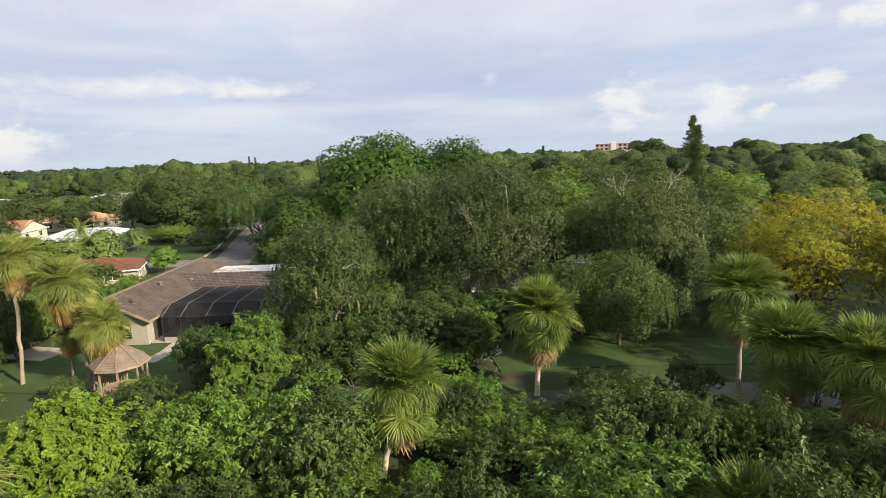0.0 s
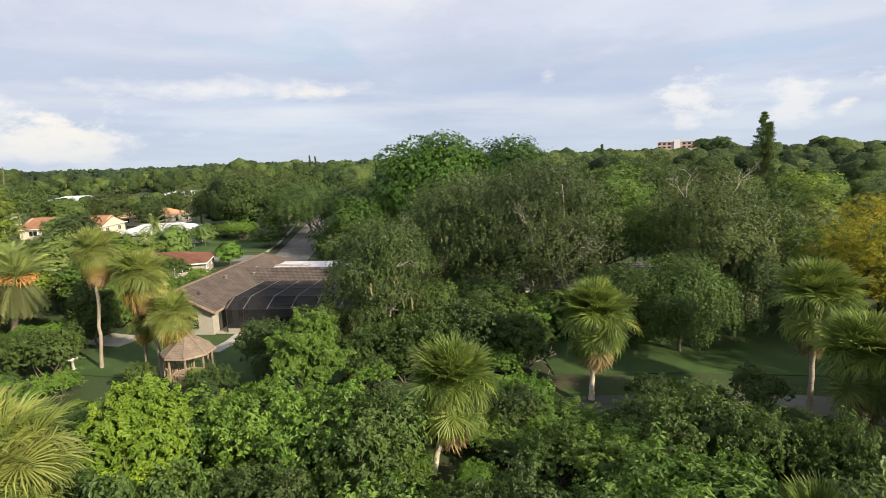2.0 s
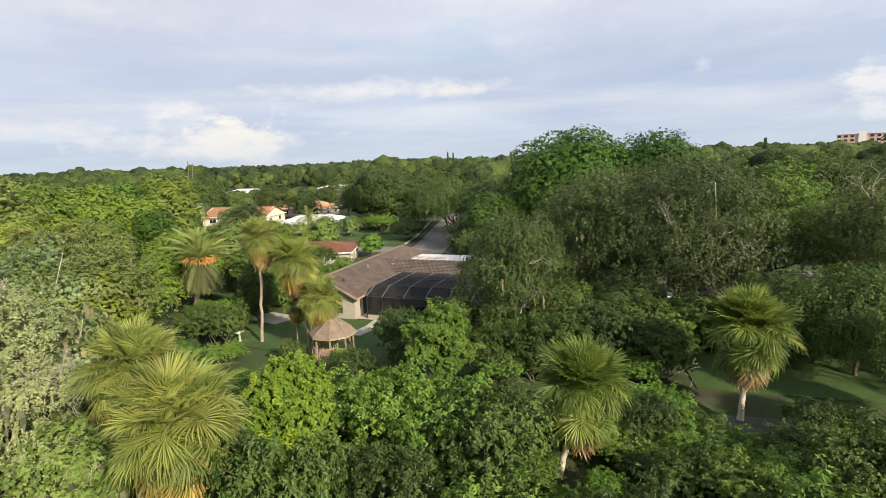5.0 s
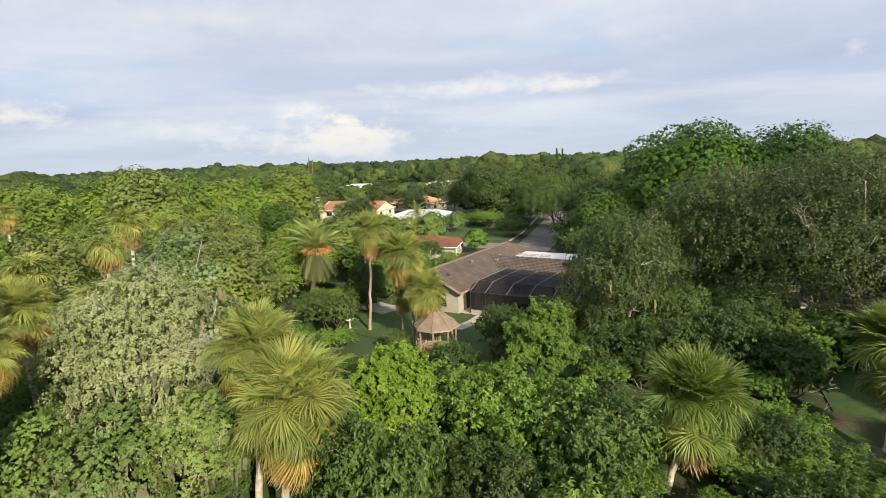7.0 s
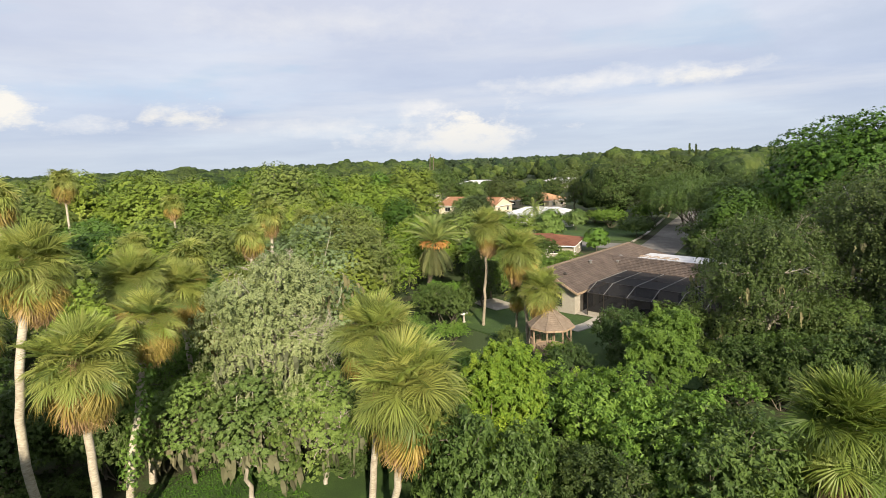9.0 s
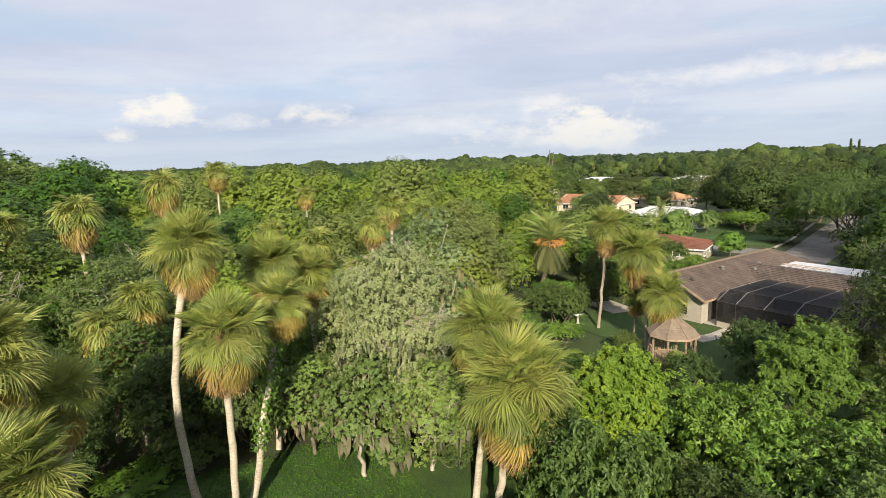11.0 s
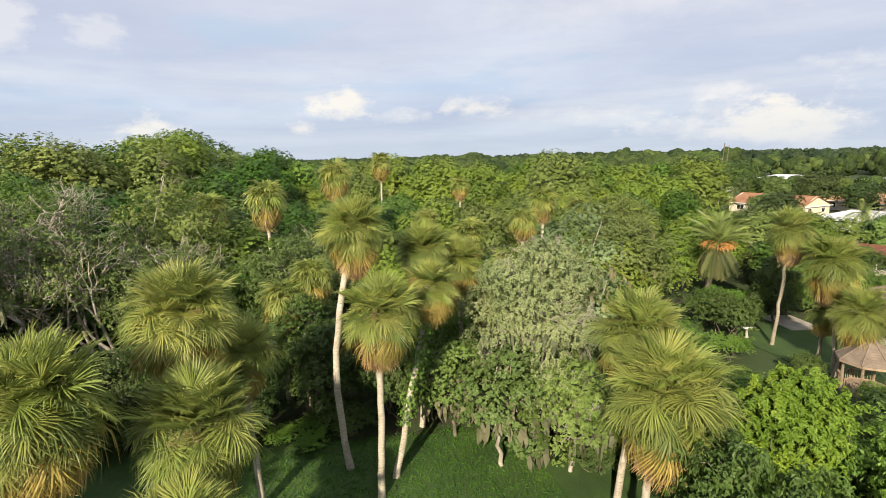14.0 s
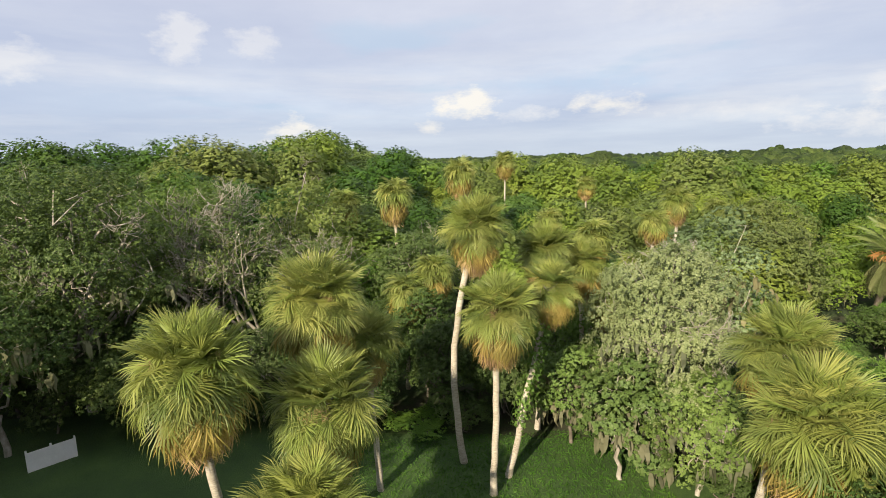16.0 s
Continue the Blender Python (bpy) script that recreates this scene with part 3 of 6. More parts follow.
# ---- palms ----
def fan_frond(name, mat, seed, stalk=0.95, blade=1.15, segs=58, spread=285, fold=0.34, sag=0.4, thin=1.0, tilt=42):
    """A fan leaf along +x: stalk, then narrow pleated segments, joined near the hub, free and drooping at the tips."""
    r = np.random.default_rng(seed)
    vs, qs, n = [], [], 0
    sx = np.linspace(0, stalk, 5)
    sz = -0.08 * (sx / stalk) ** 2
    a = np.stack([sx, np.full(5, -0.02), sz], 1)
    b = np.stack([sx, np.full(5, 0.02), sz], 1)
    vs.append(np.stack([a, b], 1).reshape(-1, 3))
    qs.append(np.array([(2 * i, 2 * i + 1, 2 * i + 3, 2 * i + 2) for i in range(4)]))
    n += 10
    ts = np.array((0.0, 0.42, 0.74, 1.0))
    for i in range(segs):
        f = (i + 0.5) / segs * 2 - 1
        ang = radians(f * spread / 2) + r.normal() * 0.035
        ln = blade * (1.0 - 0.25 * abs(f) ** 1.6) * r.uniform(0.82, 1.12)
        wd = np.array((0.006, 0.022, 0.019, 0.003)) * thin * 58 / max(segs, 40)
        dv = np.array((math.cos(ang), math.sin(ang), 0))
        sd = np.array((-math.sin(ang), math.cos(ang), 0))
        drop = sag * r.uniform(0.5, 1.5)
        mid = np.array((stalk + blade * (0.12 - 0.3 * abs(f)), 0, sz[-1] - 0.08 * (1 - abs(f)))) + np.outer(ts * ln, dv)
        mid[:, 2] += fold * np.abs(np.sin(ang)) * ts * ln - drop * (ts ** 2.6) * ln
        mid[3, 2] -= r.uniform(0, 0.16) * ln
        rel = mid - (stalk, 0, sz[-1])
        c, t = math.cos(radians(tilt)), math.sin(radians(tilt))
        mid = np.stack([rel[:, 0] * c + rel[:, 2] * t + stalk, rel[:, 1], rel[:, 2] * c - rel[:, 0] * t + sz[-1]], 1)
        up = np.array((0, 0, 0.55)) * (1 if i % 2 else -1)
        vs.append(np.stack([mid - (sd + up) * wd[:, None], mid + (sd + up) * wd[:, None]], 1).reshape(-1, 3))
        qs.append(np.array([(0, 1, 3, 2), (2, 3, 5, 4), (4, 5, 7, 6)]) + n)
        n += 8
    return mesh_of(name, np.vstack(vs), [np.vstack(qs)], mat)


def feather_frond(name, mat, seed, length=3.4, pairs=40, curl=1.0, leaf=0.5):
    """A feather leaf along +x that arches over, with rows of narrow leaflets."""
    r = np.random.default_rng(seed)
    t = np.linspace(0, 1, 10)
    rib = np.stack([length * (t - 0.10 * t ** 3), np.zeros(10), length * (0.18 * t - 0.42 * curl * t ** 2.4)], 1)
    w = Shape().tube(rib, np.linspace(0.035, 0.006, 10), 4)
    vs, qs, n = [], [], 0
    for i in range(pairs):
        f = 0.12 + 0.88 * (i + 0.5) / pairs
        o = np.array([np.interp(f, t, rib[:, k]) for k in range(3)])
        for s in (-1, 1):
            ln = leaf * (0.55 + 0.9 * math.sin(math.pi * min(1, f * 0.95)) * 0.6) * r.uniform(0.85, 1.15)
            d = unit(np.array([[0.55, s * 0.8, 0.22 - 0.5 * f + r.normal() * 0.1]]))[0]
            ts = np.array((0, 0.5, 1.0))
            mid = o + np.outer(ts * ln, d)
            mid[:, 2] -= 0.28 * ln * ts ** 2
            wd = np.array((0.012, 0.022, 0.003))
            sd = np.array((0.8, -s * 0.5, 0.3))
            vs.append(np.stack([mid - sd * wd[:, None], mid + sd * wd[:, None]], 1).reshape(-1, 3))
            qs.append(np.array([(0, 1, 3, 2), (2, 3, 5, 4)]) + n)
            n += 6
    w.put(np.vstack(vs), np.vstack(qs))
    return w.mesh(name, mat)


FAN_UP = [fan_frond("frond", FROND, 11, 1.05, 1.15, 66, sag=0.08, fold=0.45, thin=0.95, tilt=4), fan_frond("frond", FROND, 19, 1.0, 1.2, 66, sag=0.16, fold=0.5, thin=0.95, tilt=14)]
FAN = [fan_frond("frond", FROND, 12, 1.1, 1.15, 66, sag=0.25, thin=0.95, tilt=22), fan_frond("frond", FROND, 13, 1.1, 1.1, 66, sag=0.4, fold=0.25, thin=0.95, tilt=38), fan_frond("frond", FROND, 18, 1.2, 1.05, 66, sag=0.2, fold=0.5, thin=0.95, tilt=30)]
FAN_OLD = [fan_frond("frond", FROND_YELLOW, 21, 0.95, 1.1, sag=0.6, fold=0.15, tilt=12), fan_frond("frond", FROND_YELLOW, 22, 0.9, 1.1, sag=0.75, fold=0.05, tilt=12)]
FAN_DEAD = [fan_frond("dead_frond", FROND_DEAD, 31, 0.85, 1.0, 44, 200, -0.1, 0.8, 1.0, tilt=0), fan_frond("dead_frond", FROND_DEAD, 32, 0.8, 0.95, 40, 150, -0.25, 0.9, 1.0, tilt=0)]
FAN_DULL_UP = [fan_frond("frond", FROND_DULL, 16, 1.05, 1.15, sag=0.1, fold=0.45, tilt=6)]
FAN_DULL = [fan_frond("frond", FROND_DULL, 17, 1.1, 1.1, sag=0.3, tilt=38), fan_frond("frond", FROND_DULL, 20, 1.1, 1.15, sag=0.25, tilt=24)]
FAN_DEAD_GREY = [fan_frond("dead_frond", FROND_DEAD_GREY, 36, 0.85, 1.0, 44, 190, -0.1, 0.8, 1.0, tilt=0), fan_frond("dead_frond", FROND_DEAD_GREY, 37, 0.8, 0.95, 40, 140, -0.25, 0.9, 1.0, tilt=0)]
# plain fans with fewer segments for palms that stand far off
FAN_FAR = [fan_frond("frond", FROND, 14, 0.95, 1.2, 26, 270, 0.3, 0.45, 1.5, tilt=18), fan_frond("frond", FROND, 15, 0.95, 1.15, 26, 270, 0.15, 0.65, 1.5, tilt=18)]
FAN_FAR_OLD = [fan_frond("frond", FROND_YELLOW, 23, 0.95, 1.1, 22, 230, 0.1, 0.8, 1.6, tilt=8)]
FAN_FAR_DEAD = [fan_frond("dead_frond", FROND_DEAD, 33, 0.85, 1.0, 20, 160, -0.2, 0.9, 1.5, tilt=0)]
FEATHER = [feather_frond("frond", FROND_FEATHER, 41), feather_frond("frond", FROND_FEATHER, 42, 3.6, curl=1.25)]
FEATHER_OLD = [feather_frond("frond", FROND_OLD_FEATHER, 43, 3.3, curl=0.7), feather_frond("frond", FROND_OLD_FEATHER, 44, 3.5, curl=0.9)]


def frond_at(me, root, at, yaw, pitch, roll, size):
    ob = new(me.name.split(".")[0], me)
    ob.parent = root
    ob.matrix_basis = Matrix.LocRotScale(Vector(at), Euler((radians(roll), radians(-pitch), radians(yaw)), "XYZ"), Vector((size,) * 3))
    return ob


def fan_palm(foot, top, size, label, seed, live=44, old=8, dead=14, thick=0.2, bend=(0.0, 0.0), bark=None, far=False, group="fan palms", head=0.25, lean_low=-24, dull=False, vine=0):
    """A fan palm from foot (x, y) to the heart of its crown at top (x, y, z); size 1 is a crown about 4.4 m across."""
    r = np.random.default_rng(seed)
    root = thing("fan_palm", foot[0], foot[1], label, "palm", group)
    tx, ty, h = top[0] - foot[0], top[1] - foot[1], top[2]
    k = 14
    t = np.linspace(0, 1, k)
    path = np.stack([tx * t + bend[0] * np.sin(np.pi * t), ty * t + bend[1] * np.sin(np.pi * t), -0.2 + (h + 0.2) * t], 1)
    path[1:-1, :2] += r.normal(size=(k - 2, 2)) * 0.03
    rad = thick * 0.88 * (1.0 + 0.3 * np.exp(-t * 14) + 0.18 * np.clip(t - 0.8, 0, 1) * 5) * (1 - 0.12 * t)
    w = Shape().tube(path, rad, 10)
    for _ in range(16 if not far else 4):
        a, f = r.uniform(0, 6.28), r.uniform(0.86, 0.99)
        c = np.array([np.interp(f, t, path[:, i]) for i in range(3)])
        d = np.array((math.cos(a), math.sin(a), 0))
        w.bar(c + d * thick * 0.8, c + d * (thick + 0.16) + (0, 0, 0.3), 0.09, 0.04)
    part("trunk", w.mesh("trunk", bark or BARK_PALM, True), root)
    heart = path[-1]
    if dull:
        lean_low, dead = 4, dead + 8
    upper, green, yellow, brown = (FAN_FAR, FAN_FAR, FAN_FAR_OLD, FAN_FAR_DEAD) if far else (FAN_DULL_UP, FAN_DULL, FAN_DULL, FAN_DEAD_GREY) if dull else (FAN_UP, FAN, FAN_OLD, FAN_DEAD)
    if vine:
        f = r.uniform(0.3, 0.97, vine)
        c = np.stack([np.interp(f, t, path[:, i]) for i in range(3)], 1)
        o = unit(r.normal(size=(vine, 3)) * (1, 1, 0.3))
        v, q = leaves(c + o * r.uniform(0.15, 0.75, (vine, 1)), o + (0, 0, 0.3), 0.22, 0.15, r, True)
        tagged(part("vine", mesh_of("vine", v, [q], LEAF_BRIGHT), root, "green climbing vine on the trunk"), kind="stuff")
    if not far and size > 0.7:
        for k in range(3):
            a = r.uniform(0, 6.28)
            d = np.array((math.cos(a), math.sin(a), 0.25))
            fl = Shape()
            fl.tube([heart, heart + d * size * 0.7 + (0, 0, 0.25), heart + d * size * 1.25], (0.025, 0.02, 0.015), 4)
            for _ in range(9):
                b = heart + d * size * r.uniform(0.7, 1.3) + (0, 0, 0.1)
                branch(fl, b, d * 0.4 + r.normal(size=3) * 0.5 - (0, 0, 0.35), 0.22 * size, 0.014, 2, r, -0.1)
            part("flower_stalk", fl.mesh("flower_stalk", FLOWER), root, "drooping straw-brown flower stalk")
    live, old, dead = int(live * 1.4), int(old * 1.5) + 8, int(dead * 2.0) + 14
    for i in range(live + old + dead):
        yaw = i * 137.5 + r.uniform(-14, 14)
        if i < live:
            f = (i + 0.5) / live
            pitch, me = 86 - (86 - lean_low) * f ** 0.85 + r.uniform(-10, 10), green
            me = upper if pitch > 28 else green
        elif i < live + old:
            pitch, me = r.uniform(-55, -12), yellow
        else:
            pitch, me = r.uniform(-80, -32), brown
        me = me[r.integers(len(me))]
        a = radians(yaw)
        drop = (max(0.0, (50 - pitch) / 130) * 0.6 + (0.0 if i < live else 0.36 if i < live + old else 0.85)) * size
        at = heart + np.array((math.cos(a) * 0.12, math.sin(a) * 0.12, head * size - drop))
        frond_at(me, root, at, yaw, pitch, r.uniform(-28, 28), size * r.uniform(0.88, 1.1) * (0.9 if pitch > 45 else 0.84 if i >= live + old else 1.0))
    return root


def date_palm(foot, top, label, seed, live=52, size=1.0, fruit=True, thick=0.28, group=""):
    r = np.random.default_rng(seed)
    root = thing("date_palm", foot[0], foot[1], label, "palm", group)
    h = top[2]
    t = np.linspace(0, 1, 12)
    path = np.stack([(top[0] - foot[0]) * t, (top[1] - foot[1]) * t, -0.2 + (h + 0.2) * t], 1)
    part("trunk", Shape().tube(path, thick * (1.1 - 0.2 * t + 0.3 * np.clip(t - 0.75, 0, 1) * 4), 10).mesh("trunk", BARK, True), root)
    for i in range(live):
        yaw = i * 137.5 + r.uniform(-12, 12)
        f = (i + 0.5) / live
        pitch = (84 - 74 * f / 0.45 if f < 0.45 else -42 - 42 * (f - 0.45) / 0.55) + r.uniform(-7, 7)
        pitch = pitch if fruit else 80 - 140 * f ** 0.8 + r.uniform(-8, 8)
        a = radians(yaw)
        frond_at((FEATHER_OLD if fruit and f > 0.45 else FEATHER)[i % 2], root, path[-1] + np.array((math.cos(a) * 0.2, math.sin(a) * 0.2, 0.1)), yaw, pitch, r.uniform(-25, 25), size * r.uniform(0.85, 1.05))
    if fruit:
        for i in range(26):
            w = Shape()
            a = i * 2.4
            d = np.array((math.cos(a), math.sin(a), 0.0))
            o = path[-1] + (0, 0, 0.1)
            end = o + d * r.uniform(1.1, 1.8) + (0, 0, r.uniform(-0.35, 0.3))
            w.tube(limb_path(o, end, r, 0.1, 4), (0.03, 0.03, 0.05, 0.04), 5)
            for _ in range(7):
                w.tube(limb_path(end, end + r.normal(size=3) * 0.22 + (0, 0, -0.3), r, 0.1, 3), (0.03, 0.04, 0.015), 4)
            part("fruit_stalk", w.mesh("fruit_stalk", ORANGE_FRUIT), root, "orange fruit stalk")
    return root

# ---- ground, road, water ----
from mathutils.geometry import tessellate_polygon


def sheet(name, pts, z, mat, label, category, thick=0.0, kind="structure"):
    p = [(x, y, z) for x, y in pts]
    if sum(a[0] * b[1] - b[0] * a[1] for a, b in zip(p, p[1:] + p[:1])) < 0:
        p.reverse()
    top = [t if (p[t[1]][0] - p[t[0]][0]) * (p[t[2]][1] - p[t[0]][1]) > (p[t[2]][0] - p[t[0]][0]) * (p[t[1]][1] - p[t[0]][1]) else t[::-1] for t in tessellate_polygon([[Vector(q) for q in p]])]
    sh = Shape().put(p, (), top)
    if thick:
        k = len(p)
        sh.put(p + [(x, y, z - thick) for x, y, z in p], [(k + i, k + (i + 1) % k, (i + 1) % k, i) for i in range(k)])
    me = sh.mesh(name, mat)
    return tagged(new(name, me), label, category, kind=kind)


def strip(name, line, width, z, mat, label, category, rise=0.0):
    """A band of a given width along a line of points."""
    p = np.array(line, float)
    t = np.gradient(p, axis=0)
    t /= np.linalg.norm(t, axis=1)[:, None]
    s = np.stack([-t[:, 1], t[:, 0]], 1)
    a, b = p - s * width / 2, p + s * width / 2
    k = len(p)
    v = np.concatenate([np.column_stack([a, np.full(k, z)]), np.column_stack([b, np.full(k, z)])])
    sh = Shape()
    sh.put(v, [(i, i + 1, k + i + 1, k + i) for i in range(k - 1)])
    if rise:
        for e, turn in ((0, 1), (k, -1)):
            low = v[e:e + k] - (0, 0, rise)
            sh.put(np.vstack([v[e:e + k], low]), [(i, k + i, k + i + 1, i + 1)[::turn] for i in range(k - 1)])
    return tagged(new(name, sh.mesh(name, mat)), label, category, kind="structure")


CANAL = [(-24, 29.0), (-16, 31.0), (-8, 33.0), (0, 34.8), (8, 35.8), (16, 36.4), (24, 36.0), (32, 34.6), (48, 31.5), (70, 28)]
CANAL_HALF = 1.45


def canal_distance(x, y):
    p = np.array(CANAL, float)
    best = np.full(np.shape(x), 1e9)
    for a, b in zip(p[:-1], p[1:]):
        d = b - a
        t = np.clip(((x - a[0]) * d[0] + (y - a[1]) * d[1]) / (d @ d), 0, 1)
        best = np.minimum(best, np.hypot(x - a[0] - t * d[0], y - a[1] - t * d[1]))
    return best


def ground_sheet():
    """One sheet to the horizon, finer near by, that dips at the canal."""
    near = np.concatenate([[-4500, -2500, -1200, -600, -300, -160, -110], np.arange(-80, 80.1, 1.25), [110, 160, 300, 600, 1200, 2500, 4500]])
    gx, gy = np.meshgrid(near, near, indexing="ij")
    d = canal_distance(gx, gy)
    gz = -1.1 * np.clip(1 - (d - CANAL_HALF + 0.3) / 1.6, 0, 1)
    flat = np.clip((np.hypot(gx, gy) - 90) / 60, 0, 1)
    gz += (1 - flat) * 0.06 * np.sin(gx * 0.4 + gy * 0.23) * np.sin(gy * 0.31 - gx * 0.13) * np.clip(d / 8, 0, 1)
    k = len(near)
    idx = np.arange(k * k).reshape(k, k)
    q = np.stack([idx[:-1, :-1], idx[1:, :-1], idx[1:, 1:], idx[:-1, 1:]], -1).reshape(-1, 4)
    me = mesh_of("ground", np.stack([gx, gy, gz], -1).reshape(-1, 3), [q], GROUND, True)
    tagged(new("ground", me), "flat ground with rough grass and leaf litter", "ground", kind="structure")


ground_sheet()
strip("water", CANAL, CANAL_HALF * 2 + 1.6, -0.55, WATER, "narrow canal with still grey water", "water")
sheet("lawn_1", [(-38, 39.5), (-20, 37.2), (-12.5, 38.0), (-12, 49.2), (-36, 49.2), (-39, 46)], 0.09, LAWN, "mown back garden lawn beside the canal", "lawn", 0.25)
sheet("lawn_2", [(4, 40), (14, 40.5), (26, 40), (34, 38.5), (40, 46), (34, 54), (24, 53.5), (2, 54.5)], 0.09, LAWN, "wide shaded lawn sloping to the canal", "lawn", 0.25)
sheet("lawn_3", [(-18, -8), (-11, 2), (-10, 12), (-14, 19), (-21, 20), (-28.9, 11.5), (-30.6, 4.6), (-31.6, -2.6), (-34, -8), (-37, -20), (-36, -34), (-20, -34)], 0.09, LAWN, "bright green clearing of rough grass", "lawn", 0.25)
strip("road", [(-33.5, 76), (-36, 84), (-38.5, 97), (-41, 108), (-44, 120), (-47.5, 135), (-53, 160), (-62, 200)], 7.0, 0.05, ASPHALT, "pale worn asphalt street", "road")
strip("side_road", [(-38, 92), (-52, 91), (-70, 90), (-95, 88)], 6.0, 0.06, ASPHALT, "pale worn asphalt side street", "road")
strip("kerb", [(-44.5, 97), (-46.5, 108), (-50, 121), (-54, 136)], 0.5, 0.17, CONCRETE, "pale concrete kerb along the street", "kerb", 0.15)
sheet("verge", [(-45, 97.5), (-47, 108), (-50.5, 121), (-68, 124), (-66, 98)], 0.10, LAWN, "green front lawn beside the street", "lawn", 0.25)
sheet("garden_path", [(-27.0, 44.3), (-25.6, 44.3), (-25.0, 47.0), (-25.2, 49.3), (-26.6, 49.3), (-26.5, 47)], 0.17, CONCRETE, "curved pale concrete garden path", "path", 0.12)
sheet("patio", [(-41, 46.5), (-36.5, 45.5), (-35.5, 48.5), (-40, 49.5)], 0.15, CONCRETE, "pale stone patio by the garden", "path", 0.1)


# ---- houses ----
def roof_plane(sh, a, b, c, d, courses, lap=0.05, ribs=0):
    """A pitched plane of lapped courses: a-b along the eave, d-c along the ridge."""
    a, b, c, d = (np.array(p, float) for p in (a, b, c, d))
    up = np.cross(b - a, d - a)
    up /= np.linalg.norm(up)
    k = max(2, int(np.linalg.norm(b - a) / ribs)) * 2 + 1 if ribs else 2
    s = np.linspace(0, 1, k)[:, None]
    w = (np.arange(k) % 2)[:, None] * 0.05 if ribs else np.zeros((k, 1))

    def row(t, raised):
        p0, p1 = a + (d - a) * t, b + (c - b) * t
        return p0 + (p1 - p0) * s + up * raised

    rows = [row(0, 0)]
    for i in range(courses):
        rows += [row(i / courses, lap + w), row((i + 1) / courses, w)]
    m = len(rows)
    sh.put(np.vstack(rows), [(i * k + j, i * k + j + 1, (i + 1) * k + j + 1, (i + 1) * k + j) for i in range(m - 1) for j in range(k - 1)])


def window(parent, x, y, z, w, h, face, frame_mat=None, panes=2):
    """A window on a wall that faces -y ('s'), +y, +x or -x; x, y is its middle on the wall's face."""
    rot = {"s": 0, "e": 90, "n": 180, "w": 270}[face]
    fr = Shape()
    t = 0.07
    fr.box(-w / 2 - t, w / 2 + t, -0.05, 0.02, h / 2, h / 2 + t).box(-w / 2 - t, w / 2 + t, -0.08, 0.02, -h / 2 - t, -h / 2)
    fr.box(-w / 2 - t, -w / 2, -0.05, 0.02, -h / 2, h / 2).box(w / 2, w / 2 + t, -0.05, 0.02, -h / 2, h / 2)
    for i in range(1, panes):
        xx = -w / 2 + w * i / panes
        fr.box(xx - 0.025, xx + 0.025, -0.045, 0.02, -h / 2, h / 2)
    ob = part("window", fr.mesh("window", frame_mat or WHITE), parent)
    ob.matrix_basis = pose(x, y, z, 0, 0, rot)
    for i in range(panes):
        x0, x1 = -w / 2 + w * i / panes + 0.025, -w / 2 + w * (i + 1) / panes - 0.025
        part("pane", Shape().box(x0, x1, -0.02, -0.012, -h / 2, h / 2).mesh("pane", GLASS), ob)
    return ob


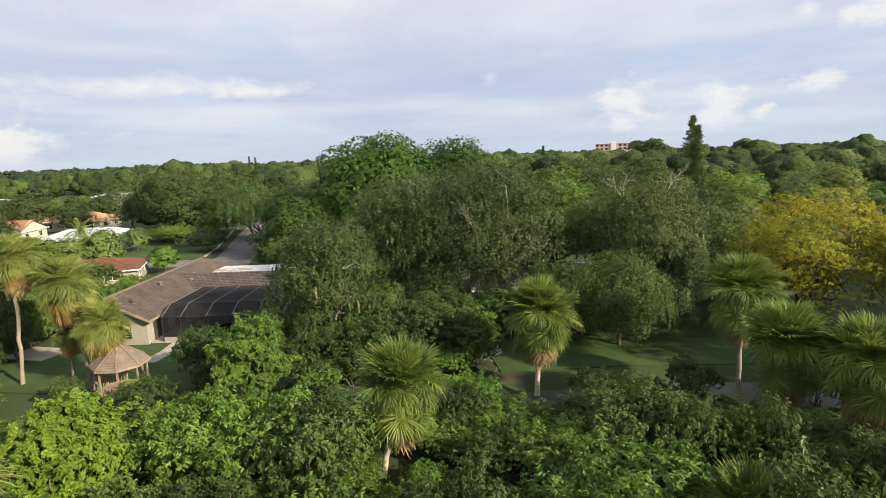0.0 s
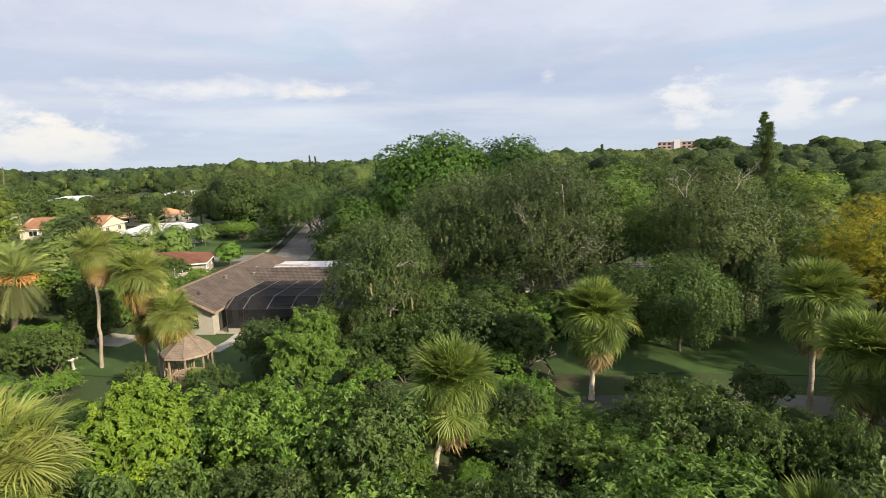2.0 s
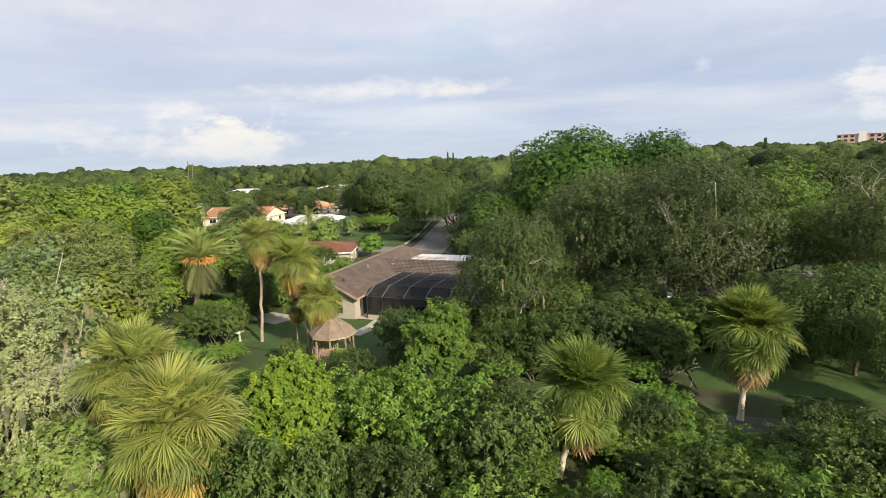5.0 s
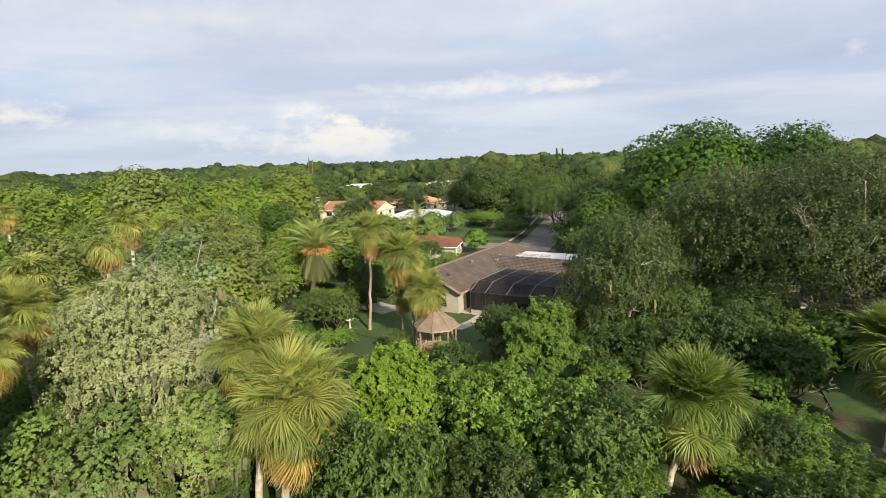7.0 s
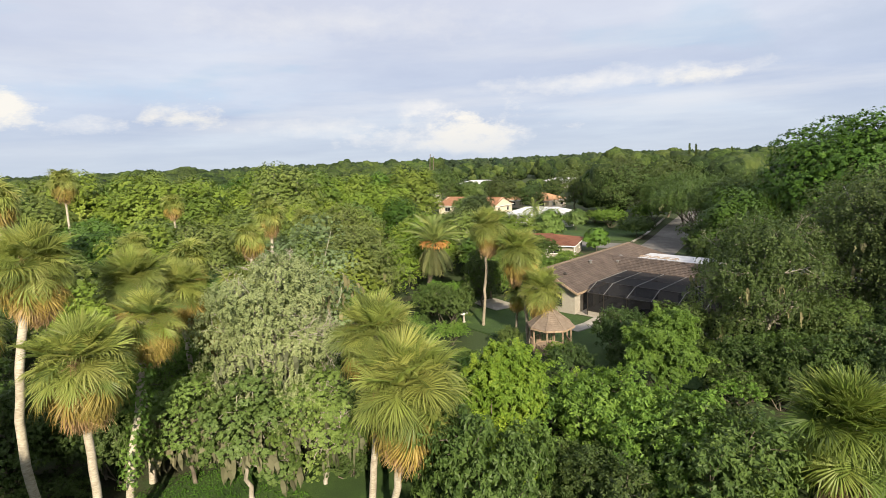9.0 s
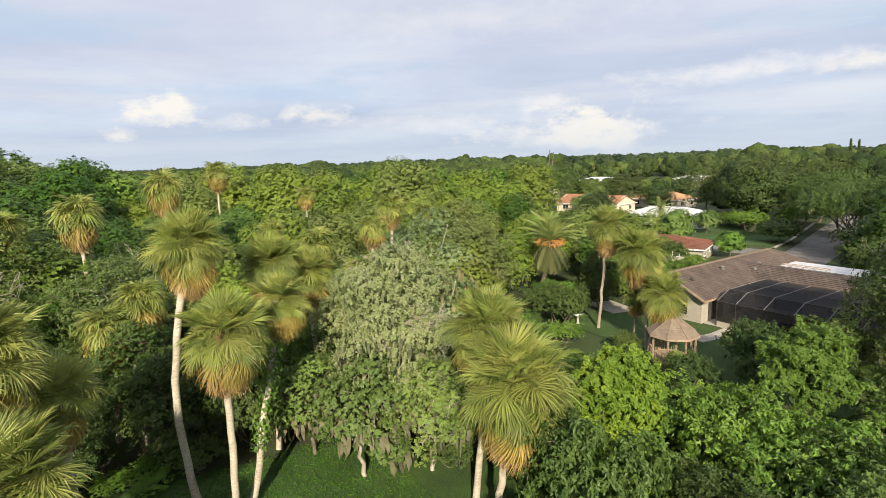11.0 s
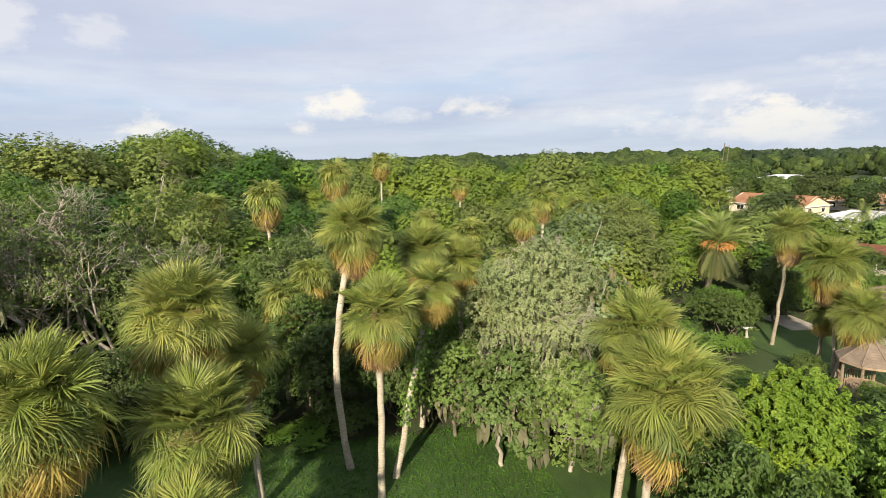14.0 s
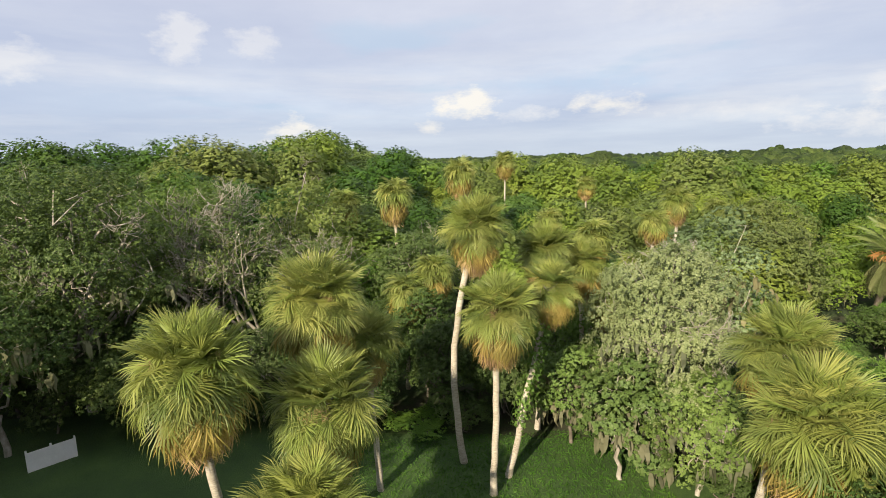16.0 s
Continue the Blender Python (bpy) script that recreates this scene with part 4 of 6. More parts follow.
def house(x, y, w, d, turn, wall, roof, label, eave=2.6, rise=2.0, hip=True, over=0.5, windows=3, group="houses of the estate", ribs=0.6):
    """A single-storey house: w along x, d along y, with a hip or gable roof."""
    root = thing("house", x, y, label, "house", group, turn=turn)
    sh = Shape()
    t = 0.2
    sh.box(-w / 2, w / 2, -d / 2, -d / 2 + t, -0.1, eave).box(-w / 2, w / 2, d / 2 - t, d / 2, -0.1, eave)
    sh.box(-w / 2, -w / 2 + t, -d / 2 + t, d / 2 - t, -0.1, eave).box(w / 2 - t, w / 2, -d / 2 + t, d / 2 - t, -0.1, eave)
    if not hip:
        for s in (-1, 1):
            xx = s * (w / 2 - t / 2)
            sh.put([(xx - t / 2, -d / 2, eave), (xx - t / 2, d / 2, eave), (xx - t / 2, 0, eave + rise), (xx + t / 2, -d / 2, eave), (xx + t / 2, d / 2, eave), (xx + t / 2, 0, eave + rise)],
                   [(0, 3, 5, 2), (1, 2, 5, 4)], [(0, 2, 1), (3, 4, 5)])
    part("wall", sh.mesh("wall", wall), root)
    X, Y, e = w / 2 + over, d / 2 + over, eave - 0.12
    rx = (X - Y * 0.95) if hip else X
    rf = Shape()
    n = max(6, int(Y / 0.5))
    roof_plane(rf, (-X, -Y, e), (X, -Y, e), (rx, 0, e + rise), (-rx, 0, e + rise), n, ribs=ribs)
    roof_plane(rf, (X, Y, e), (-X, Y, e), (-rx, 0, e + rise), (rx, 0, e + rise), n, ribs=ribs)
    if hip:
        roof_plane(rf, (X, -Y, e), (X, Y, e), (rx, 0, e + rise), (rx, 0, e + rise), n, ribs=ribs)
        roof_plane(rf, (-X, Y, e), (-X, -Y, e), (-rx, 0, e + rise), (-rx, 0, e + rise), n, ribs=ribs)
    rf.bar((-rx - 0.1, 0, e + rise + 0.05), (rx + 0.1, 0, e + rise + 0.05), 0.3, 0.16)
    part("roof", rf.mesh("roof", roof), root)
    fa = Shape()
    for a, b in (((-X, -Y), (X, -Y)), ((X, -Y), (X, Y)), ((X, Y), (-X, Y)), ((-X, Y), (-X, -Y))):
        fa.bar((*a, e - 0.05), (*b, e - 0.05), 0.06, 0.2)
    part("fascia", fa.mesh("fascia", WHITE), root, "white painted fascia board")
    for i in range(windows):
        xx = -w / 2 + w * (i + 0.5) / windows
        window(root, xx, -d / 2 - 0.01, 1.45, min(2.0, w / windows * 0.55), 1.2, "s")
    for i in range(2):
        window(root, w / 2 + 0.01, -d / 4 + i * d / 2, 1.45, 1.3, 1.1, "e")
    return root


def main_house():
    """The L-shaped ranch house with a brown tiled roof; its garden side faces the canal."""
    root = thing("house", 0, 0, "ranch house with brown tiled roof and beige walls", "house", "houses of the estate")
    root.matrix_basis = pose(0, 0, 0)
    e = 2.55
    wl = Shape()
    t = 0.22
    # wing: x -36.2..-28.9, y 49.4..70; main range: x -28.9..-6, y 59.6..70
    wl.box(-36.2, -28.9, 49.4, 49.4 + t, -0.1, e).box(-36.2, -36.2 + t, 49.4 + t, 70, -0.1, e).box(-28.9 - t, -28.9, 49.4 + t, 59.6, -0.1, e)
    wl.box(-28.9, -6, 59.6, 59.6 + t, -0.1, e).box(-36.2 + t, -6, 70 - t, 70, -0.1, e).box(-6 - t, -6, 59.6 + t, 70 - t, -0.1, e)
    wl.put([(-36.2, 49.4, e), (-28.9, 49.4, e), (-32.55, 49.4, 4.5), (-36.2, 49.6, e), (-28.9, 49.6, e), (-32.55, 49.6, 4.5)],
           [(0, 3, 5, 2), (1, 2, 5, 4), (0, 1, 4, 3)], [(0, 2, 1), (3, 4, 5)])
    part("wall", wl.mesh("wall", STUCCO), root)
    slope = {"label": "lapped brown concrete roof tiles"}

    def slope_of(*corners):
        rf = Shape()
        roof_plane(rf, *corners, ribs=0.55)
        part("roof_slope", rf.mesh("roof_slope", BROWN_TILE), root, slope["label"])

    z0, zr, zm = 2.5, 4.62, 4.15
    # wing: ridge along y at x = -32.55
    slope_of((-28.35, 48.9, z0), (-28.35, 66.0, z0), (-32.55, 66.0, zr), (-32.55, 48.9, zr), 15)
    slope_of((-36.75, 66.0, z0), (-36.75, 48.9, z0), (-32.55, 48.9, zr), (-32.55, 66.0, zr), 15)
    slope_of((-28.35, 66.0, z0), (-28.35, 74.5, z0), (-32.55, 70.3, zr), (-32.55, 66.0, zr), 12)
    slope_of((-28.35, 74.5, z0), (-36.75, 74.5, z0), (-32.55, 70.3, zr), (-32.55, 70.3, zr), 12)
    slope_of((-36.75, 74.5, z0), (-36.75, 66.0, z0), (-32.55, 66.0, zr), (-32.55, 70.3, zr), 12)
    # main range: front slope up to the flat deck
    slope_of((-28.6, 59.1, z0), (-5.5, 59.1, z0), (-5.5, 62.7, zm), (-31.6, 62.7, zm), 13)
    slope_of((-5.5, 70.5, z0), (-28.0, 70.5, z0), (-28.0, 66.9, zm - 0.25), (-5.5, 66.9, zm - 0.25), 10)
    part("flat_roof", Shape().box(-28.2, -5.5, 62.75, 66.9, zm - 0.28, zm - 0.06).mesh("flat_roof", WHITE_ROOF), root, "white coated flat roof deck")
    cap = Shape().tube([(0, 0, 0.04), (0, 0.43, 0.02)], (0.16, 0.13), 6).mesh("ridge_tile", TAN_SHINGLE)
    for i in range(53):
        part("ridge_tile", cap, root).location = (-32.55, 48.9 + i * 0.4, zr)
    fa = Shape()
    fa.bar((-28.30, 48.85, z0 - 0.08), (-28.30, 59.1, z0 - 0.08), 0.07, 0.22).bar((-28.3, 59.05, z0 - 0.08), (-5.5, 59.05, z0 - 0.08), 0.07, 0.22)
    fa.bar((-36.8, 48.85, z0 - 0.06), (-32.55, 48.85, zr - 0.08), 0.07, 0.22).bar((-32.55, 48.85, zr - 0.08), (-28.3, 48.85, z0 - 0.06), 0.07, 0.22)
    part("fascia", fa.mesh("fascia", WOOD), root, "pale brown fascia board")
    for xx, yy, zz in ((-31.3, 57.2, 4.15), (-30.0, 61.5, 3.55), (-30.6, 63.6, 3.85)):
        part("roof_vent", Shape().tube([(xx, yy, zz - 0.1), (xx, yy, zz + 0.22)], (0.17, 0.17), 8).put(
            [(xx + 0.24 * math.cos(k), yy + 0.24 * math.sin(k), zz + 0.22) for k in np.arange(8) * 0.785] + [(xx, yy, zz + 0.34)], (), [(k, (k + 1) % 8, 8) for k in range(8)]).mesh("roof_vent", METAL_PALE), root, "pale metal roof vent")
    part("turbine_vent", Shape().tube([(-31.0, 50.9, 3.7), (-31.0, 50.9, 3.95), (-31.0, 50.9, 4.15)], (0.14, 0.24, 0.1), 8).mesh("turbine_vent", METAL_DARK), root, "dark metal roof vent")
    sk = Shape()
    for y0 in (63.1, 63.9):
        sk.bar((-28.0, y0, zm + 0.14), (-23.6, y0, zm + 0.14), 0.06, 0.06)
    for xx in np.linspace(-28.0, -23.6, 5):
        sk.bar((xx, 63.1, zm - 0.05), (xx, 63.1, zm + 0.14), 0.05, 0.05).bar((xx, 63.9, zm - 0.05), (xx, 63.9, zm + 0.14), 0.05, 0.05).bar((xx, 63.1, zm + 0.14), (xx, 63.9, zm + 0.14), 0.05, 0.05)
    part("roof_rack", sk.mesh("roof_rack", WOOD), root, "low brown timber frame on the flat roof")
    window(root, -31.0, 49.39, 1.4, 1.0, 1.3, "s", METAL_DARK)
    window(root, -34.4, 49.39, 1.4, 1.0, 1.3, "s", METAL_DARK)
    for yy in (52.2, 55.8):
        window(root, -28.89, yy, 1.15, 1.9, 2.0, "e", METAL_DARK)
    for xx in (-25.5, -20.5, -15.5, -10.5):
        window(root, xx, 59.59, 1.15, 2.6, 2.0, "s", METAL_DARK, 3)


def pool_cage():
    """The screened enclosure in the angle of the house."""
    root = thing("pool_cage", 0, 0, "bronze aluminium pool cage with dark insect screen", "pool cage")
    x0, x1, y0, y1 = -27.6, -8.4, 49.8, 58.9
    lo, hi = 2.55, 3.35
    yk = 51.8
    xs = np.linspace(x0 + 1.8, x1, 8)
    for i, xx in enumerate(np.concatenate([[x0], xs])):
        part("post", Shape().bar((xx, y0, 0), (xx, y0, lo), 0.09, 0.09).mesh("post", METAL_DARK), root)
        part("rafter", Shape().bar((xx, y0, lo), (xx, yk, hi), 0.05, 0.1).bar((xx, yk, hi), (xx, y1, hi - 0.05), 0.05, 0.1).mesh("rafter", METAL_PALE), root)
    for z in (0.62, lo):
        part("rail", Shape().bar((x0, y0, z), (x1, y0, z), 0.08, 0.08).mesh("rail", METAL_DARK), root)
    part("purlin", Shape().bar((x0, yk, hi), (x1, yk, hi), 0.06, 0.08).mesh("purlin", METAL_DARK), root)
    part("purlin", Shape().bar((x0, 55.2, hi - 0.02), (x1, 55.2, hi - 0.02), 0.06, 0.08).mesh("purlin", METAL_DARK), root)
    for a, b in zip(np.concatenate([[x0], xs[:-1]]), xs):
        g = 0.05
        part("screen_panel", Shape().put([(a + g, y0, 0.66), (b - g, y0, 0.66), (b - g, y0, lo - 0.05), (a + g, y0, lo - 0.05)], [(0, 1, 2, 3)]).mesh("screen_panel", SCREEN), root)
        part("kick_panel", Shape().box(a + g, b - g, y0 - 0.02, y0 + 0.02, 0.1, 0.58).mesh("kick_panel", STUCCO), root)
        part("roof_screen", Shape().put([(a + g, y0, lo + 0.03), (b - g, y0, lo + 0.03), (b - g, yk, hi), (a + g, yk, hi), (a + g, y1, hi - 0.05), (b - g, y1, hi - 0.05)], [(0, 1, 2, 3), (3, 2, 5, 4)]).mesh("roof_screen", SCREEN), root)
    part("side_screen", Shape().put([(x1, y0, 0.1), (x1, y1, 0.1), (x1, y1, hi - 0.05), (x1, yk, hi), (x1, y0, lo)], (), [(0, 1, 2), (0, 2, 3), (0, 3, 4)]).mesh("side_screen", SCREEN), root)
    sheet("pool_deck", [(x0 - 1.2, y0 - 0.1), (x1, y0 - 0.1), (x1, 59.58), (x0 - 1.2, 59.58)], 0.14, CONCRETE, "pale concrete pool deck under the screen", "deck", 0.12)
    sheet("pool", [(-24, 52), (-12, 52), (-11, 54), (-12, 56.4), (-21, 56.4), (-24, 55)], 0.145, POOL_WATER, "dark swimming pool water in the deck", "pool")


def gazebo():
    """An eight-sided garden pavilion with a shingle roof."""
    root = thing("gazebo", -25.2, 39.0, "eight-sided garden gazebo with tan shingle roof", "gazebo")
    r, eave, top = 2.05, 2.3, 3.75
    ang = [math.pi / 8 + i * math.pi / 4 for i in range(8)]
    for a, b in zip(ang, ang[1:] + ang[:1]):
        rf = Shape()
        p = [np.array((math.cos(k) * r, math.sin(k) * r, eave)) for k in (a, b)]
        q = [np.array((math.cos(k) * 0.12, math.sin(k) * 0.12, top)) for k in (a, b)]
        roof_plane(rf, p[0], p[1], q[1], q[0], 11, 0.025)
        part("roof_panel", rf.mesh("roof_panel", TAN_SHINGLE), root)
        part("hip_cap", Shape().bar(p[0] + (0, 0, 0.03), q[0] + (0, 0, 0.03), 0.12, 0.05).mesh("hip_cap", TAN_SHINGLE), root)
    part("finial", Shape().tube([(0, 0, top - 0.1), (0, 0, top + 0.06), (0, 0, top + 0.2)], (0.16, 0.12, 0.03), 8).mesh("finial", TAN_SHINGLE), root)
    fa = Shape()
    for a, b in zip(ang, ang[1:] + ang[:1]):
        fa.bar((math.cos(a) * r, math.sin(a) * r, eave - 0.08), (math.cos(b) * r, math.sin(b) * r, eave - 0.08), 0.06, 0.16)
    part("fascia", fa.mesh("fascia", WOOD), root)
    for i, a in enumerate(ang):
        c, s = math.cos(a) * (r - 0.3), math.sin(a) * (r - 0.3)
        part("post", Shape().bar((c, s, 0), (c, s, eave), 0.11, 0.11).mesh("post", WOOD), root)
        if i != 1:
            b = ang[(i + 1) % 8]
            c2, s2 = math.cos(b) * (r - 0.3), math.sin(b) * (r - 0.3)
            for z, h in ((0.9, 0.07), (0.2, 0.06)):
                part("rail", Shape().bar((c, s, z), (c2, s2, z), h, 0.05).mesh("rail", WOOD), root)
            for k in range(1, 7):
                f = k / 7
                part("baluster", Shape().bar((c + (c2 - c) * f, s + (s2 - s) * f, 0.2), (c + (c2 - c) * f, s + (s2 - s) * f, 0.9), 0.035, 0.035).mesh("baluster", WOOD), root)
    part("floor_deck", Shape().slab([(math.cos(a) * (r - 0.2), math.sin(a) * (r - 0.2), 0.16) for a in ang], 0.2).mesh("floor_deck", WOOD), root)


main_house()
pool_cage()
gazebo()
house(13.6, 61.5, 21, 10, 0, STUCCO, GREY_SHINGLE, "white ranch house with grey shingle roof under oaks", 2.7, 1.7, False, windows=4)
house(39.5, 76.5, 13, 9, 20, STUCCO_WHITE, WHITE_ROOF, "white house with pale metal roof behind trees", 2.8, 1.6)
house(-55.8, 77.8, 19, 9, 20, STUCCO, RED_TILE, "low house with dark red tiled roof", 2.3, 1.2)
house(-75.5, 113.5, 18, 10, 12, STUCCO_WHITE, WHITE_ROOF, "white house with white coated roof", 2.7, 1.6)
house(-110, 128, 20, 11, 8, STUCCO_CREAM, ORANGE_TILE, "cream house with orange tiled roof", 2.7, 2.3, False)
house(-103, 151, 17, 10, 0, STUCCO_CREAM, PEACH_TILE, "cream house with peach tiled roof", 2.7, 2.2)
house(-160, 148, 20, 11, 20, STUCCO_WHITE, WHITE_ROOF, "white house with flat white roof far off", 3.6, 0.9)
house(-190, 226, 22, 12, 10, STUCCO_WHITE, WHITE_ROOF, "white house with white roof among far trees", 3.6, 1.5)
house(-150, 250, 24, 12, 5, STUCCO_WHITE, WHITE_ROOF, "white house with pale roof among far trees", 3.6, 1.5)
house(-115, 102, 13, 11, 60, STUCCO_WHITE, GREY_SHINGLE, "white gabled house with grey shingle roof", 4.2, 3.0, False)
house(112, 184, 22, 13, 10, STUCCO_CREAM, ORANGE_TILE, "house with orange-red tiled hip roof", 3.2, 2.6)
house(92, 190, 20, 12, 0, STUCCO, GREY_SHINGLE, "house with brown-grey shingle roof", 3.4, 2.2)
house(152, 176, 30, 12, 10, STUCCO, TAN_SHINGLE, "long house with tan shingle roof", 3.2, 2.0)
house(-42, 165, 20, 10, 0, STUCCO_WHITE, WHITE_ROOF, "white house at the end of the street", 3.2, 1.6)

# ---- the grove behind the canal ----
tree(-10.5, 88, 21.2, 11.4, 1.5, LEAF_FICUS, "large dense dark green shade tree with rounded crown", 101, 24, 30, length=0.62, width=0.5, clump=0.22, count=24000, soft=0.85, wild=0.25, pack=9, fill=0.1)
tree(1.0, 92, 20.3, 10.0, 2, LEAF_FICUS, "dense dark green shade tree behind the oaks", 102, 20, 28, length=0.62, width=0.5, clump=0.22, count=15000, soft=0.85, wild=0.25, pack=9, fill=0.1)
tree(-3.6, 58.5, 15.9, 8.6, 0.8, LEAF_OAK, "spreading live oak with grey-green foliage", 103, 26, 30, length=0.44, width=0.22, moss=40, droop=0.7, bare=2, bark=BARK_PALE, count=21000)
tree(4.4, 56.0, 17.4, 9.2, 0.8, LEAF_OAK, "tall live oak with hanging grey-green branches", 104, 26, 30, length=0.44, width=0.22, moss=40, droop=0.7, bare=3, bark=BARK_PALE, count=21000)
tree(-11.0, 46.8, 12.6, 5.8, 0.3, LEAF_OAK, "drooping live oak beside the pool cage", 105, 18, 28, length=0.38, width=0.19, moss=14, droop=0.7, bare=2, bark=BARK_PALE, count=15000)
tree(11.8, 59.5, 15.8, 7.0, 1.5, LEAF_BRIGHT, "bright green leafy shade tree among the oaks", 106, 15, 28, length=0.46, width=0.3, count=12000)
tree(19.8, 52.0, 14.6, 7.8, 1.2, LEAF_OAK, "live oak with pale bare branch ends", 107, 18, 28, length=0.42, width=0.24, moss=40, droop=0.6, bare=6, bark=BARK_PALE, count=16000)
tree(15.0, 45.2, 8.8, 4.8, 0.3, LEAF_DARK, "green tree hanging low over the lawn", 108, 18, 26, length=0.36, width=0.2, droop=0.8, moss=6, count=10000)
tree(9.8, 47.0, 7.6, 3.8, 0.3, LEAF_DARK, "dark green tree under the oaks", 128, 11, 24, length=0.34, width=0.2, droop=0.6, count=6500)
tree(20.5, 47.5, 9.5, 3.6, 0.6, LEAF_OAK, "grey-green tree hanging over the lawn", 129, 11, 24, length=0.34, width=0.2, droop=1.2, moss=6, count=6500)
tree(28.5, 61, 13.5, 5.4, 1.0, LEAF_DARK, "dark green tree beside the white roof", 109, 11, 24, length=0.46, width=0.28, count=7000)
tree(23.0, 92, 17.0, 8.4, 2, LEAF_OAK, "grey-green oak behind the grove", 110, 13, 24, length=0.6, width=0.38, count=7000)
tree(37, 102, 15.5, 8.0, 2, LEAF_OAK, "grey-green oak behind the grove", 111, 13, 24, length=0.6, width=0.38, count=7000)
tree(32.0, 46.5, 13.4, 6.8, 1.0, LEAF_YELLOW, "broad tree with yellowing feathery foliage", 112, 17, 28, length=0.36, width=0.18, bare=3, count=15000)
tree(39.5, 42.5, 12.6, 6.6, 1.0, LEAF_YELLOW, "broad tree with yellow-green feathery foliage", 113, 15, 28, length=0.36, width=0.18, count=13000)
tree(31, 53.5, 10, 5.0, 0.6, LEAF_BRIGHT, "green tree behind the yellowing tree", 114, 10, 24, length=0.42, width=0.26, count=6000)
tree(-44, 121, 13.0, 10.0, 1.6, LEAF_DARK, "dark spreading oak over the street", 115, 13, 24, length=0.62, width=0.38, droop=0.6, count=9000)
tree(-35.0, 99.5, 12.0, 7.6, 4.4, LEAF_DARK, "dark oak whose limbs hang over the street", 147, 13, 24, length=0.5, width=0.34, droop=1.4, moss=20, count=7000)
tree(-28, 104, 13.5, 8.5, 0.8, LEAF_DARK, "dark oak beside the street", 116, 12, 24, length=0.62, width=0.38, droop=0.6, count=7000)
tree(-31.5, 108, 12.6, 7.5, 1.6, LEAF_DARK, "dark oak reaching over the street", 119, 12, 24, length=0.5, width=0.34, droop=0.5, count=6000)
tree(-62.5, 127, 16.8, 9.4, 0.6, LEAF_OAK, "tall broad oak above the front lawn", 120, 14, 24, length=0.5, width=0.34, count=7000)
tree(-54, 138, 15, 10, 0.8, LEAF_OAK, "broad live oak on a front lawn", 117, 13, 24, length=0.66, width=0.42, count=7500)
tree(-70, 142, 16, 11, 0.8, LEAF_OAK, "broad live oak on a front lawn", 118, 14, 24, length=0.66, width=0.42, count=8000)

# ---- foreground trees on the near bank ----
shrub(-17.4, 22.2, 7.6, 2.5, LEAF_LIME, "slender tree with sprays of lime-yellow leaves", 121, 3.2, 0.24, 0.085, "tree", "trees of the near bank", 12, 80)
shrub(-13.4, 34.5, 7.2, 2.7, LEAF_BRIGHT, "young tree with long bright green shoots", 122, 3.0, 0.28, 0.09, "tree", "trees of the near bank", 11, 80)
tree(-27.6, 14.2, 12.5, 4.8, 0.8, LEAF_GREY, "pale grey-green oak hung with moss", 123, 20, 34, length=0.27, width=0.16, soft=0.5, wild=0.5, pack=5.5, clump=0.4, fill=0.15, moss=44, bare=30, bark=BARK_PALE, droop=0.3, trunk=0.24, count=24000)
tree(-30.2, 18.6, 14.2, 3.4, 3.0, LEAF_GREY, "pale grey-green oak top behind another", 124, 10, 28, length=0.3, width=0.17, soft=0.6, wild=0.4, pack=4, moss=26, bare=0, twigs=0, trunk=0.1, bark=BARK_PALE, count=9000)
tree(-25.2, 11.0, 7.4, 3.3, 0.3, LEAF_MID, "low green tree hung with moss at the clearing", 125, 10, 26, soft=0.6, wild=0.4, pack=4, clump=0.42,  length=0.34, width=0.2, moss=44, bark=BARK_PALE, count=8000)
tree(-23.4, 14.2, 7.0, 2.9, 0.3, LEAF_MID, "low green tree under the mossy oak", 146, 11, 26, soft=0.6, wild=0.4, pack=4, clump=0.42,  length=0.25, width=0.14, moss=30, bark=BARK_PALE, count=8500)
tree(-29.0, 9.6, 6.6, 2.9, 0.3, LEAF_MID, "low green tree overgrown with vines", 145, 10, 26, soft=0.6, wild=0.4, pack=4, clump=0.42,  length=0.25, width=0.15, moss=24, count=7000)
tree(-52.0, 37.0, 12.8, 5.8, 0.8, LEAF_SAGE, "grey-green live oak at the edge of the garden", 126, 14, 28, length=0.42, width=0.25, moss=20, bare=6, bark=BARK_PALE, count=11000)
tree(-44.5, 33.0, 11.0, 5.2, 0.6, LEAF_SAGE, "grey-green live oak beside the mossy oak", 127, 14, 28, length=0.42, width=0.25, moss=20, count=10000)

# ---- the wood beyond the clearing ----
tree(-37, -22, 17.8, 6.8, 0.8, LEAF_DARK, "tall dark oak with pale dead branches", 131, 20, 28, length=0.38, width=0.22, moss=44, bare=12, bark=BARK_PALE, count=17000)
tree(-40, -29, 17.4, 6.8, 0.8, LEAF_DARK, "tall dark oak at the wood's edge", 132, 17, 26, length=0.4, width=0.24, moss=30, bare=8, bark=BARK_PALE, count=13000)
tree(-43.5, -15.0, 15.8, 5.8, 1.5, LEAF_SAGE, "half-dead oak with bare pale limbs", 133, 14, 16, length=0.34, width=0.2, moss=20, bare=40, bark=BARK_PALE, trunks=3, count=6500)
bare_tree(-41.5, -15.5, 16.6, 801, "tall pale half-dead tree with bare limbs", 3)
bare_tree(-41.0, -10.8, 14.5, 802, "pale dead tree with forking bare limbs", 3)
bare_tree(-38.0, -9.5, 12.0, 803, "pale leaning tree with bare limbs", 2, 5, (-0.5, 0.55), 0.25)
